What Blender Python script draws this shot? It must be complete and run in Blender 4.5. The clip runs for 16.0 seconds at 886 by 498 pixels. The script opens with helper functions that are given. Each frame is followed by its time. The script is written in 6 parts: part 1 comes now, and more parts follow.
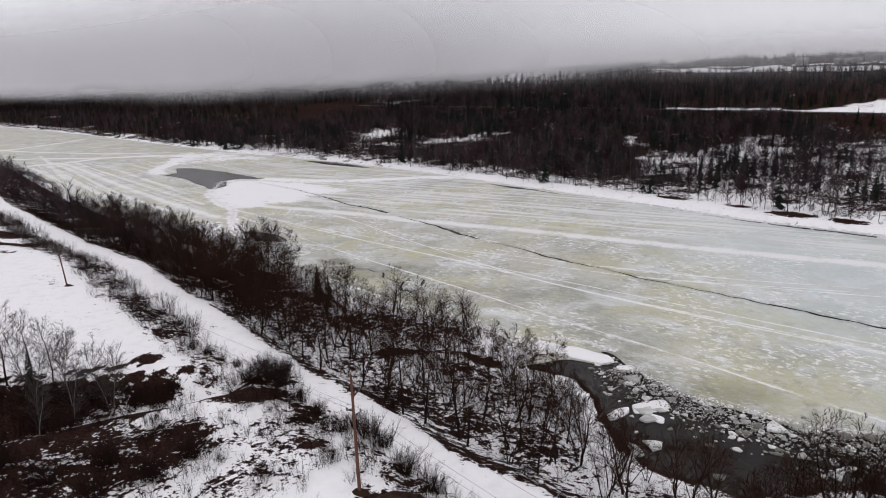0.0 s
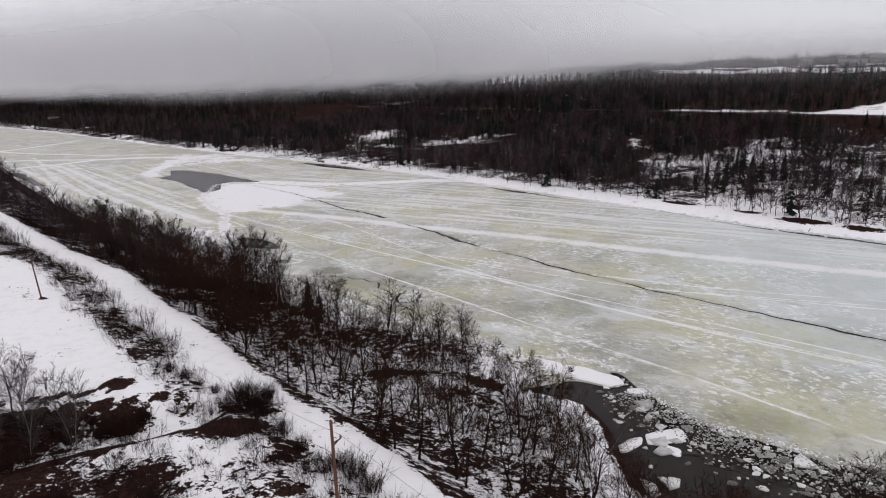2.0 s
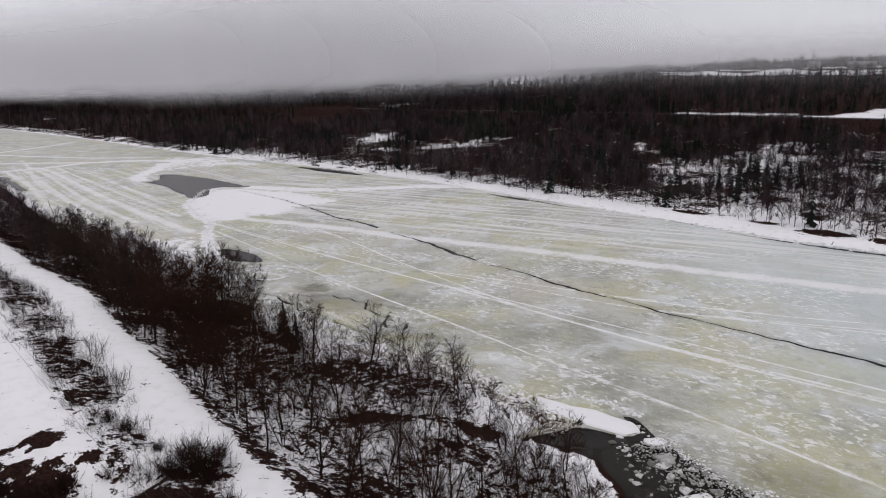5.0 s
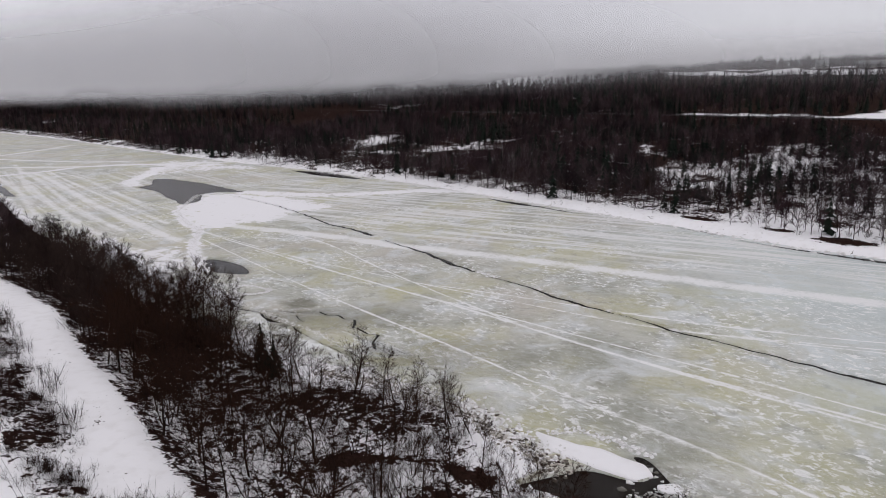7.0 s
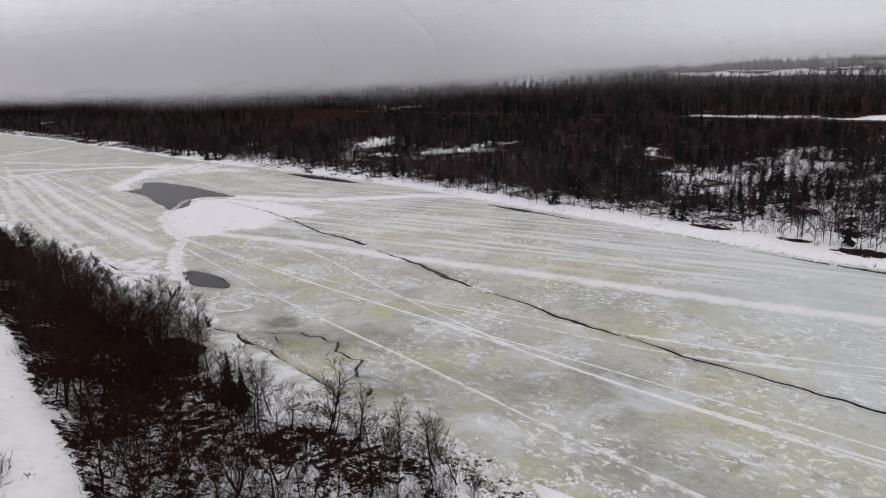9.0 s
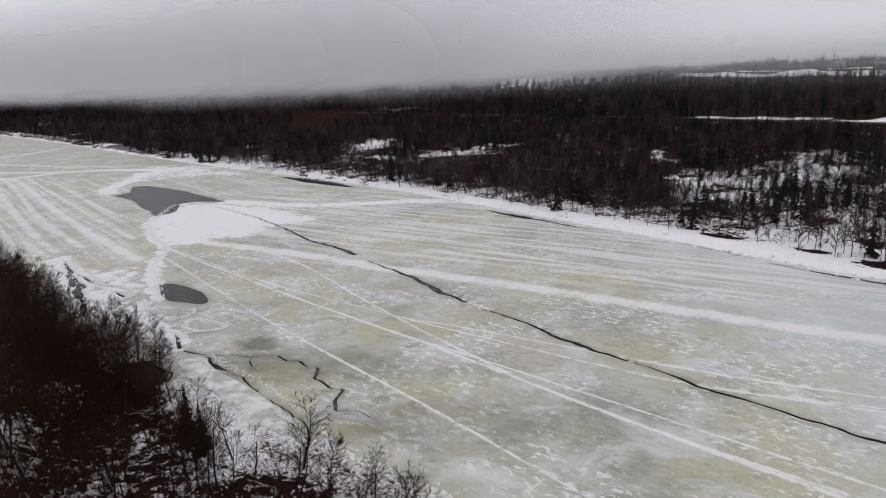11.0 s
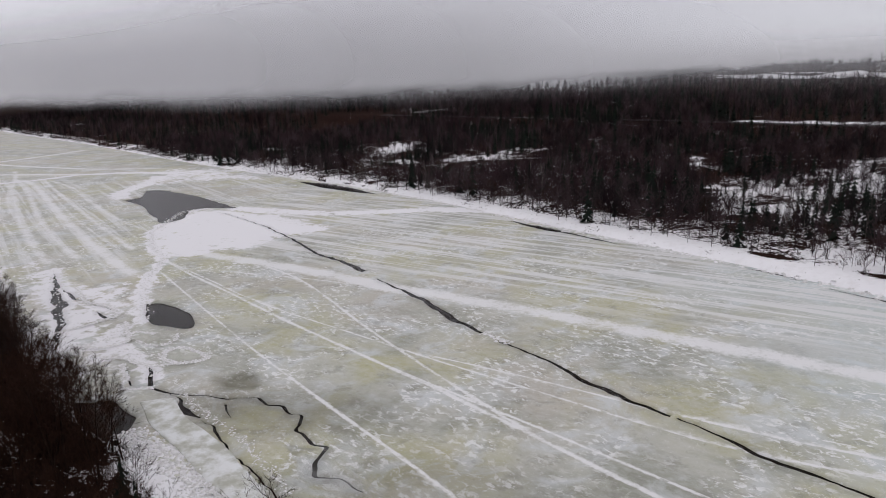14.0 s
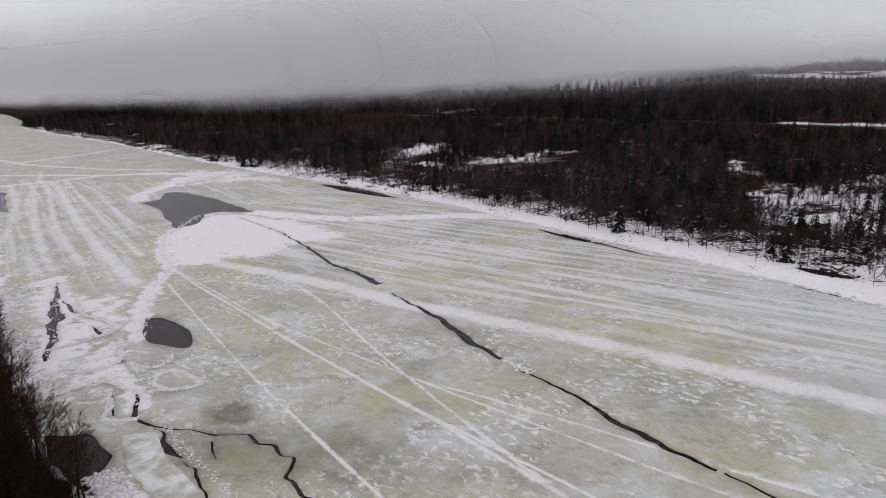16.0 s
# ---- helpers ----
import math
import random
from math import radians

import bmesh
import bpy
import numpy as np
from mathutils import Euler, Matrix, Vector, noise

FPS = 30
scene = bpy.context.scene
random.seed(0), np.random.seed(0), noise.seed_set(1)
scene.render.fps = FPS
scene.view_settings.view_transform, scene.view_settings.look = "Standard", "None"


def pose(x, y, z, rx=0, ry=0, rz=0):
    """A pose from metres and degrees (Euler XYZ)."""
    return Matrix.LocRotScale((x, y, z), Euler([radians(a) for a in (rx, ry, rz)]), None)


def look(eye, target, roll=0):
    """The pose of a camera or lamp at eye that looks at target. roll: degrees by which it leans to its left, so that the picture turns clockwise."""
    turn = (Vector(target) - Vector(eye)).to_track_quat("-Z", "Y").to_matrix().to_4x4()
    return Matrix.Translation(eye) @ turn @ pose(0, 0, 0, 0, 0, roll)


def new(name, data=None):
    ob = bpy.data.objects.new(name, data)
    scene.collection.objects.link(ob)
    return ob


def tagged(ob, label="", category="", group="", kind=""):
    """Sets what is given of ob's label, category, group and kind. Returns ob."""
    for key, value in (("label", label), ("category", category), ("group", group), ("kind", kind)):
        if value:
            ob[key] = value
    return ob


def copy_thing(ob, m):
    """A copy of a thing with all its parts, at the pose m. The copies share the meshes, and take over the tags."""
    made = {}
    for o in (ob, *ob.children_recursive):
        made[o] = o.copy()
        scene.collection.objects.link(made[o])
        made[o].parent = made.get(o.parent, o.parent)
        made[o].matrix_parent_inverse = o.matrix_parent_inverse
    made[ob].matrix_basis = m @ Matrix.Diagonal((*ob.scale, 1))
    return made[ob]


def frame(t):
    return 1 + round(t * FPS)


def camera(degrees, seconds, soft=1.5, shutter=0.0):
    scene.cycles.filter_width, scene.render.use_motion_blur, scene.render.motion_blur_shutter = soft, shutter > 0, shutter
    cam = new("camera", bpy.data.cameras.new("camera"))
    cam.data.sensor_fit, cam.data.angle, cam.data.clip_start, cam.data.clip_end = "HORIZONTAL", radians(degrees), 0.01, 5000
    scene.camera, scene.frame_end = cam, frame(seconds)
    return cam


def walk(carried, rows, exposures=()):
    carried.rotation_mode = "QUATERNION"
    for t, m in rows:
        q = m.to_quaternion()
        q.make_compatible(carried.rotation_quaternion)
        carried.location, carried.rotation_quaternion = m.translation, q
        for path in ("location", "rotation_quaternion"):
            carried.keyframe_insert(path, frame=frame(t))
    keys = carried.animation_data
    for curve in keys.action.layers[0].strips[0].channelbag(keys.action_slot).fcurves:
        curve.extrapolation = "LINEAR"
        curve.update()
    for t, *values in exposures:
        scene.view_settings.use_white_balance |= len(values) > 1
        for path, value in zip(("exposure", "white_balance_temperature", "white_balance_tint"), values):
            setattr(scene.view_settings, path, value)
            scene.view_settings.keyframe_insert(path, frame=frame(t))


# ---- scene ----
cam = camera(67.6, 16.0, soft=0.8)
PATH = [
    (0, (-1.119, -8.95, 45.34), (-1.148, -7.011, 44.85), -1.3),
    (0.5, (-1.054, -7.155, 45.375), (-1.083, -5.216, 44.886), -1.3),
    (1, (-0.974, -5.249, 45.382), (-1.004, -3.309, 44.893), -1.3),
    (1.5, (-0.882, -3.176, 45.383), (-0.912, -1.237, 44.896), -1.2),
    (2, (-0.744, -1.097, 45.33), (-0.774, 0.842, 44.843), -1.2),
    (2.5, (-0.516, 1.026, 45.26), (-0.548, 2.966, 44.774), -1.1),
    (3, (-0.312, 3.238, 45.192), (-0.344, 5.178, 44.708), -1.1),
    (3.5, (-0.037, 5.547, 45.171), (-0.071, 7.488, 44.688), -1.1),
    (4, (0.258, 7.938, 45.199), (0.224, 9.878, 44.716), -1.1),
    (6.5, (2.206, 20.319, 45.234), (2.161, 22.26, 44.754), -1.2),
    (7, (2.743, 22.856, 45.242), (2.695, 24.797, 44.763), -1.3),
    (7.5, (3.332, 25.57, 45.277), (3.28, 27.512, 44.799), -1.2),
    (8, (3.834, 28.47, 45.345), (3.78, 30.411, 44.867), -1.3),
    (8.5, (4.262, 31.339, 45.383), (4.207, 33.28, 44.906), -1.3),
    (9, (4.758, 34.153, 45.404), (4.7, 36.095, 44.926), -1.3),
    (11.5, (6.993, 48.442, 45.207), (6.926, 50.384, 44.734), -1.3),
    (12, (7.438, 51.315, 45.162), (7.366, 53.257, 44.691), -1.3),
    (12.5, (7.849, 54.24, 45.132), (7.754, 56.181, 44.662), -1.2),
    (13, (8.3, 57.265, 45.09), (8.182, 59.205, 44.621), -1.2),
    (13.5, (8.75, 60.23, 45.052), (8.619, 62.17, 44.584), -1.2),
    (14, (9.163, 63.146, 45.047), (9.009, 65.085, 44.579), -1.2),
    (14.5, (9.54, 66.033, 45.113), (9.349, 67.968, 44.646), -1.2),
    (15, (9.905, 68.972, 45.193), (9.695, 70.905, 44.726), -1.2),
    (15.5, (10.112, 72.007, 45.231), (9.888, 73.938, 44.764), -1.2),
    (16, (10.277, 75.134, 45.262), (10.038, 77.064, 44.795), -1.2),
]
walk(cam, [(t, look(eye, target, roll)) for t, eye, target, roll in PATH], [(0.0, 0.15, 6500, 10), (3.0, 0.09, 6490, 10), (6.5, 0.02, 6480, 10.2), (9.0, 0.02, 6460, 10.4), (12.5, -0.03, 6430, 10.7), (16.0, -0.07, 6430, 10.7)])

# ---- world, sun and exposure ----
SUN_UP, SUN_TURN = radians(38), radians(200)
world = bpy.data.worlds.new("overcast_sky")
scene.world = world
world.use_nodes = True
wn, wl = world.node_tree.nodes, world.node_tree.links
wn.clear()
w_out, w_bg = wn.new("ShaderNodeOutputWorld"), wn.new("ShaderNodeBackground")
w_sky = wn.new("ShaderNodeTexSky")
w_sky.sky_type, w_sky.sun_disc = "NISHITA", False
w_sky.sun_elevation, w_sky.sun_rotation = SUN_UP, SUN_TURN
w_dim = wn.new("ShaderNodeVectorMath")
w_dim.operation = "SCALE"
w_dim.inputs["Scale"].default_value = 0.10
w_co, w_sep = wn.new("ShaderNodeTexCoord"), wn.new("ShaderNodeSeparateXYZ")
w_noise = wn.new("ShaderNodeTexNoise")
w_noise.inputs["Scale"].default_value, w_noise.inputs["Detail"].default_value = 3.0, 3.0
w_map = wn.new("ShaderNodeMapping")
w_map.inputs["Scale"].default_value = (1, 1, 5)
w_add = wn.new("ShaderNodeMath")
w_add.operation = "MULTIPLY_ADD"
w_add.inputs[1].default_value = 0.015
w_ramp = wn.new("ShaderNodeValToRGB")
r = w_ramp.color_ramp
r.elements[0].position, r.elements[0].color = 0.0, (0.70, 0.69, 0.745, 1)
r.elements[1].position, r.elements[1].color = 1.0, (0.83, 0.805, 0.815, 1)
e = r.elements.new(0.07)
e.color = (0.775, 0.765, 0.825, 1)
e = r.elements.new(0.15)
e.color = (0.77, 0.755, 0.815, 1)
e = r.elements.new(0.4)
e.color = (0.665, 0.65, 0.69, 1)
w_mix = wn.new("ShaderNodeMix")
w_mix.data_type = "RGBA"
w_mix.inputs["Factor"].default_value = 0.93
wl.new(w_co.outputs["Generated"], w_sep.inputs[0])
wl.new(w_co.outputs["Generated"], w_map.inputs[0])
wl.new(w_map.outputs[0], w_noise.inputs["Vector"])
wl.new(w_noise.outputs["Fac"], w_add.inputs[0])
wl.new(w_sep.outputs["Z"], w_add.inputs[2])
wl.new(w_add.outputs[0], w_ramp.inputs[0])
wl.new(w_sky.outputs[0], w_dim.inputs[0])
wl.new(w_dim.outputs[0], w_mix.inputs["A"])
wl.new(w_ramp.outputs[0], w_mix.inputs["B"])
wl.new(w_mix.outputs["Result"], w_bg.inputs[0])
wl.new(w_bg.outputs[0], w_out.inputs[0])

sun = new("sun", bpy.data.lights.new("sun", "SUN"))
sun.data.energy, sun.data.angle, sun.data.color = 0.5, radians(25), (1.0, 0.97, 0.94)
sun.matrix_world = look((60, -120, 200), (0, 80, 0))


# ---- materials ----
class Mat:
    """A node material, with short ways to add and join nodes."""

    def __init__(self, name):
        self.mat = bpy.data.materials.new(name)
        self.mat.use_nodes = True
        self.n, self.l = self.mat.node_tree.nodes, self.mat.node_tree.links
        self.b = self.n["Principled BSDF"]
        self.out = self.n["Material Output"]
        self.co = self.n.new("ShaderNodeTexCoord").outputs["Object"]

    def put(self, value, socket):
        if isinstance(value, bpy.types.NodeSocket):
            self.l.new(value, socket)
        elif value is not None:
            socket.default_value = value

    def warp(self, scale=(1, 1, 1), turn=0.0, co=None):
        m = self.n.new("ShaderNodeMapping")
        m.inputs["Scale"].default_value = scale
        m.inputs["Rotation"].default_value = (0, 0, radians(turn))
        if turn:
            first = self.n.new("ShaderNodeMapping")
            first.inputs["Rotation"].default_value = (0, 0, radians(turn))
            m.inputs["Rotation"].default_value = (0, 0, 0)
            self.l.new(co or self.co, first.inputs[0])
            self.l.new(first.outputs[0], m.inputs[0])
        else:
            self.l.new(co or self.co, m.inputs[0])
        return m.outputs[0]

    def noise(self, scale, detail=4, rough=0.55, co=None, distort=0.0):
        x = self.n.new("ShaderNodeTexNoise")
        x.inputs["Scale"].default_value, x.inputs["Detail"].default_value = scale, detail
        x.inputs["Roughness"].default_value, x.inputs["Distortion"].default_value = rough, distort
        self.l.new(co or self.co, x.inputs["Vector"])
        return x.outputs["Fac"]

    def cells(self, scale, co=None):
        x = self.n.new("ShaderNodeTexVoronoi")
        x.inputs["Scale"].default_value = scale
        self.l.new(co or self.co, x.inputs["Vector"])
        return x.outputs["Distance"]

    def step(self, value, low, high, to_low=0.0, to_high=1.0):
        x = self.n.new("ShaderNodeMapRange")
        x.interpolation_type = "SMOOTHSTEP"
        for k, v in zip(("Value", "From Min", "From Max", "To Min", "To Max"), (value, low, high, to_low, to_high)):
            self.put(v, x.inputs[k])
        return x.outputs[0]

    def math(self, op, a, b=None, c=None):
        x = self.n.new("ShaderNodeMath")
        x.operation = op
        for k, v in enumerate((a, b, c)):
            self.put(v, x.inputs[k])
        return x.outputs[0]

    def mix(self, f, a, b):
        x = self.n.new("ShaderNodeMix")
        x.data_type = "RGBA"
        for k, v in zip(("Factor", "A", "B"), (f, a, b)):
            self.put((*v, 1) if isinstance(v, tuple) and len(v) == 3 else v, x.inputs[k])
        return x.outputs["Result"]

    def attr(self, name):
        x = self.n.new("ShaderNodeAttribute")
        x.attribute_name = name
        return x.outputs["Fac"]

    def axis(self, name):
        x = self.n.new("ShaderNodeSeparateXYZ")
        self.l.new(self.co, x.inputs[0])
        return x.outputs[name]

    def random(self):
        return self.n.new("ShaderNodeObjectInfo").outputs["Random"]

    def island(self):
        return self.n.new("ShaderNodeNewGeometry").outputs["Random Per Island"]

    def bump(self, height, strength=0.5, distance=0.1):
        x = self.n.new("ShaderNodeBump")
        x.inputs["Strength"].default_value, x.inputs["Distance"].default_value = strength, distance
        self.l.new(height, x.inputs["Height"])
        self.l.new(x.outputs[0], self.b.inputs["Normal"])

    def done(self, color, rough=0.8, metal=0.0, spec=None):
        self.put((*color, 1) if isinstance(color, tuple) else color, self.b.inputs["Base Color"])
        self.put(rough, self.b.inputs["Roughness"])
        self.put(metal, self.b.inputs["Metallic"])
        if spec is not None:
            self.put(spec, self.b.inputs["Specular IOR Level"])
        return self.mat

    def veil(self, alpha):
        t, m = self.n.new("ShaderNodeBsdfTransparent"), self.n.new("ShaderNodeMixShader")
        self.put(alpha, m.inputs[0])
        self.l.new(t.outputs[0], m.inputs[1])
        self.l.new(self.b.outputs[0], m.inputs[2])
        self.l.new(m.outputs[0], self.out.inputs[0])
        return self.mat


SNOW, SNOW_DIRTY = (0.83, 0.82, 0.85), (0.62, 0.60, 0.60)


def snow_material(name, dirt=0.25):
    m = Mat(name)
    f = m.step(m.noise(0.35, 5), 0.45, 0.8, 0, dirt)
    m.bump(m.noise(1.6, 6, 0.6), 0.45, 0.25)
    return m.done(m.mix(f, SNOW, SNOW_DIRTY), 0.75, spec=0.25)


def ground_material():
    m = Mat("snowy_ground")
    bare = m.attr("bare")
    broad, fine = m.noise(0.09, 5, 0.6), m.noise(0.8, 6, 0.7)
    tiny = m.noise(2.6, 5, 0.7)
    ragged = m.math("ADD", m.math("MULTIPLY", broad, 0.35), m.math("ADD", m.math("MULTIPLY", fine, 0.40), m.math("MULTIPLY", tiny, 0.25)))
    edge = m.math("ADD", bare, m.math("MULTIPLY", m.math("SUBTRACT", ragged, 0.5), 5.0))
    f = m.step(edge, 0.47, 0.53)
    soil = m.mix(m.step(m.noise(2.2, 6, 0.7), 0.35, 0.65), (0.0085, 0.0046, 0.0042), (0.036, 0.018, 0.0145))
    soil = m.mix(m.step(m.noise(0.25, 4), 0.4, 0.7, 0, 0.6), soil, (0.026, 0.014, 0.011))
    white = m.mix(m.step(m.noise(0.5, 5), 0.45, 0.75, 0, 0.3), SNOW, SNOW_DIRTY)
    m.bump(m.math("ADD", m.math("MULTIPLY", m.noise(0.5, 6, 0.6), 1.0), m.math("MULTIPLY", f, -0.25)), 0.35, 0.3)
    return m.done(m.mix(f, white, soil), 0.95, spec=m.step(f, 0, 1, 0.2, 0.02))


def ice_material():
    m = Mat("river_ice")
    snow = m.attr("snow")
    # grey-green wet ice, with milky and yellowish patches
    c = m.mix(m.step(m.noise(0.06, 6, 0.62, distort=0.5), 0.36, 0.64), (0.27, 0.275, 0.225), (0.46, 0.46, 0.40))
    c = m.mix(m.step(m.noise(0.028, 5, 0.6), 0.44, 0.60, 0, 0.85), c, (0.435, 0.42, 0.245))
    c = m.mix(m.step(m.noise(0.018, 4, 0.6), 0.46, 0.62, 0, 0.6), c, (0.47, 0.425, 0.37))
    milk = m.math("MULTIPLY", m.step(m.noise(0.10, 7, 0.62, distort=0.8), 0.47, 0.66), 0.85)
    c = m.mix(milk, c, (0.57, 0.595, 0.61))
    c = m.mix(m.step(m.noise(0.45, 5, 0.65, co=m.warp((1, 1.6, 1), 35)), 0.35, 0.7, 0.0, 0.35), c, (0.58, 0.58, 0.575))
    c = m.mix(m.step(m.noise(0.20, 6, 0.68), 0.52, 0.68, 0.0, 0.6), c, (0.22, 0.215, 0.18))
    blue = m.math("ADD", m.axis("X"), m.math("MULTIPLY", m.noise(0.02, 4), 70))
    c = m.mix(m.step(blue, 70, 130, 0, 0.6), c, (0.55, 0.625, 0.66))
    # wind-blown flecks of snow
    flecks = m.noise(0.6, 7, 0.70, co=m.warp((1.0, 1.45, 1), 38), distort=0.5)
    where = m.step(m.noise(0.05, 5, 0.6), 0.43, 0.58)
    c = m.mix(m.math("MULTIPLY", m.math("MULTIPLY", m.step(flecks, 0.53, 0.58), where), 0.9), c, (0.76, 0.76, 0.76))
    grit = m.noise(1.7, 5, 0.75, distort=0.6)
    c = m.mix(m.math("MULTIPLY", m.step(grit, 0.56, 0.66), m.step(m.noise(0.035, 4, 0.6), 0.40, 0.62, 0.15, 0.75)), c, (0.72, 0.72, 0.70))
    c = m.mix(m.math("MULTIPLY", m.step(m.noise(1.1, 6, 0.72), 0.56, 0.70), 0.40), c, (0.19, 0.185, 0.13))
    # streaks of drifted snow over the upstream ice
    swept = m.noise(1.0, 6, 0.62, co=m.warp((0.010, 0.30, 1), 49.5))
    reach = m.math("MULTIPLY", m.step(m.axis("X"), -104, -80, 1, 0), m.step(m.axis("Y"), 380, 450, 1, 0))
    c = m.mix(m.math("MULTIPLY", m.math("MULTIPLY", m.step(swept, 0.49, 0.62), reach), 0.6), c, (0.72, 0.72, 0.73))
    # combed streaks of drifted snow over the far half
    streak = m.noise(1.0, 6, 0.68, co=m.warp((0.02, 0.34, 1), 29))
    side = m.math("ADD", m.math("MULTIPLY", m.axis("X"), 0.47), m.math("MULTIPLY", m.axis("Y"), 0.88))
    far = m.math("MULTIPLY", m.step(side, 178, 200), m.step(m.axis("X"), -125, -70))
    c = m.mix(m.math("MULTIPLY", m.math("MULTIPLY", m.step(streak, 0.47, 0.57), far), 0.85), c, (0.71, 0.705, 0.71))
    dark = m.math("MULTIPLY", m.attr("wet"), m.step(m.noise(0.16, 6, 0.65), 0.25, 0.6, 0.55, 1.0))
    c = m.mix(dark, c, (0.11, 0.105, 0.062))
    comb = m.math("ADD", m.math("MULTIPLY", m.noise(1.1, 6, 0.7), 0.45), m.math("MULTIPLY", m.noise(0.09, 5, 0.65), 0.55))
    drift = m.step(m.math("ADD", m.attr("pale"), m.math("MULTIPLY", m.math("SUBTRACT", comb, 0.5), 2.4)), 0.25, 0.85, 0, 0.92)
    c = m.mix(m.math("MULTIPLY", drift, m.step(m.attr("pale"), 0.02, 0.2)), c, (0.77, 0.765, 0.775))
    rag = m.math("ADD", snow, m.math("MULTIPLY", m.math("SUBTRACT", m.math("ADD", m.math("MULTIPLY", m.noise(0.32, 7, 0.7), 0.65), m.math("MULTIPLY", m.noise(0.07, 4), 0.35)), 0.5), m.step(snow, 0.02, 0.3, 0, 2.6)))
    f = m.step(rag, 0.40, 0.62)
    c = m.mix(f, c, (0.80, 0.79, 0.82))
    m.bump(m.math("ADD", m.noise(0.7, 6, 0.6), m.math("MULTIPLY", f, 0.6)), 0.25, 0.15)
    return m.done(c, m.step(f, 0, 1, 0.42, 0.8), spec=0.3)


def water_material():
    m = Mat("river_water")
    m.bump(m.noise(1.5, 4), 0.08, 0.05)
    return m.done(m.mix(m.noise(0.05, 4), (0.008, 0.006, 0.005), (0.016, 0.012, 0.010)), 0.16, spec=0.08)


def bark_material(name, dark, light, tint=0.35):
    m = Mat(name)
    c = m.mix(m.step(m.noise(3.0, 5, 0.6, co=m.warp((1, 1, 0.25))), 0.35, 0.7), dark, light)
    c = m.mix(m.math("MULTIPLY", m.random(), tint), c, tuple(v * 1.6 for v in dark))
    return m.done(c, 1.0, spec=0.02)


def wood_material(name, low, high, spread=None):
    """Far woods: each tree a shade of its own, in stands of one tone."""
    m = Mat(name)
    c = m.mix(m.step(m.noise(0.035, 4, 0.6), 0.36, 0.64), low, high)
    c = m.mix(m.step(m.noise(0.16, 3), 0.45, 0.7, 0, 0.6), c, tuple(v * 0.55 for v in low))
    c = m.mix(m.math("MULTIPLY", m.attr("shade"), 0.75), c, spread or tuple(v * 2.2 for v in low))
    return m.done(c, 1.0, spec=0.02)


M_GROUND, M_ICE, M_WATER = ground_material(), ice_material(), water_material()
M_SNOW = snow_material("packed_snow")
M_BARK = bark_material("dark_bark", (0.010, 0.0062, 0.0052), (0.036, 0.0235, 0.019))
M_TWIG = bark_material("twigs", (0.0145, 0.0074, 0.0055), (0.047, 0.024, 0.0165))
M_BIRCH = bark_material("birch_bark", (0.09, 0.08, 0.076), (0.26, 0.24, 0.23))
M_PALE_TWIG = bark_material("pale_twigs", (0.035, 0.029, 0.028), (0.10, 0.085, 0.08))
M_BRUSH = bark_material("brush_twigs", (0.012, 0.007, 0.0062), (0.036, 0.020, 0.0165))
M_WOODS = wood_material("bare_woods", (0.010, 0.0068, 0.0085), (0.034, 0.019, 0.0235), (0.086, 0.065, 0.068))
M_BANKWOOD = wood_material("bank_woods", (0.010, 0.006, 0.0055), (0.032, 0.019, 0.0165), (0.06, 0.042, 0.036))
M_PALE = wood_material("pale_stems", (0.08, 0.064, 0.062), (0.16, 0.132, 0.126), (0.26, 0.23, 0.22))
M_THICKET = wood_material("thicket", (0.009, 0.0045, 0.004), (0.022, 0.011, 0.0095))
M_NEEDLE = wood_material("fir_needles", (0.008, 0.011, 0.009), (0.016, 0.021, 0.016))


# ---- plan ----
NEAR = np.array([(3000, -2300), (400, -190), (140, 5), (75, 44), (54, 53), (44, 57), (36, 56.5), (31, 55), (28, 57.5), (23, 61), (19.8, 66), (19.3, 73), (19.3, 80), (17.5, 86.5), (14, 89), (8, 91), (12, 94), (16, 95.5),
                 (12, 99), (8, 103), (4, 109), (-2, 113), (-12, 120.5), (-21, 124.5), (-32, 134.5), (-43, 139.5), (-53, 146.5), (-64, 157), (-77, 171), (-98, 192),
                 (-118, 214), (-160, 262), (-260, 380), (-420, 555), (-700, 840), (-1100, 1190), (-1700, 1750), (-2300, 2400), (-3200, 3050), (-5000, 4500)], float)
FAR = np.array([(3000, -2000), (420, -60), (200, 108), (123, 177), (97, 200), (80, 222), (57, 250), (25, 287), (-15, 335), (-68, 390), (-135, 445), (-230, 533),
                (-388, 692), (-575, 862), (-716, 999), (-860, 1150), (-945, 1265), (-1085, 1430), (-1420, 1810), (-1950, 2350), (-2700, 2950), (-4400, 4400)], float)


NEAR_LAND = np.vstack([NEAR, [(-9000, 6000), (-9000, -5000), (3000, -5000)]])
FAR_LAND = np.vstack([FAR, [(-4400, 9000), (9000, 9000), (9000, -2000)]])
LANE_EDGE = np.array([(1500, -1100), (200, -110), (60, 8), (25, 34), (7, 49), (1, 54), (-5, 60), (-9, 65), (-13, 70), (-21, 77), (-27, 84), (-41, 101), (-55, 117), (-74, 140), (-97, 160),
                      (-118, 182), (-158, 222), (-265, 345), (-425, 520), (-700, 790), (-1900, 1680), (-4000, 3100)], float)


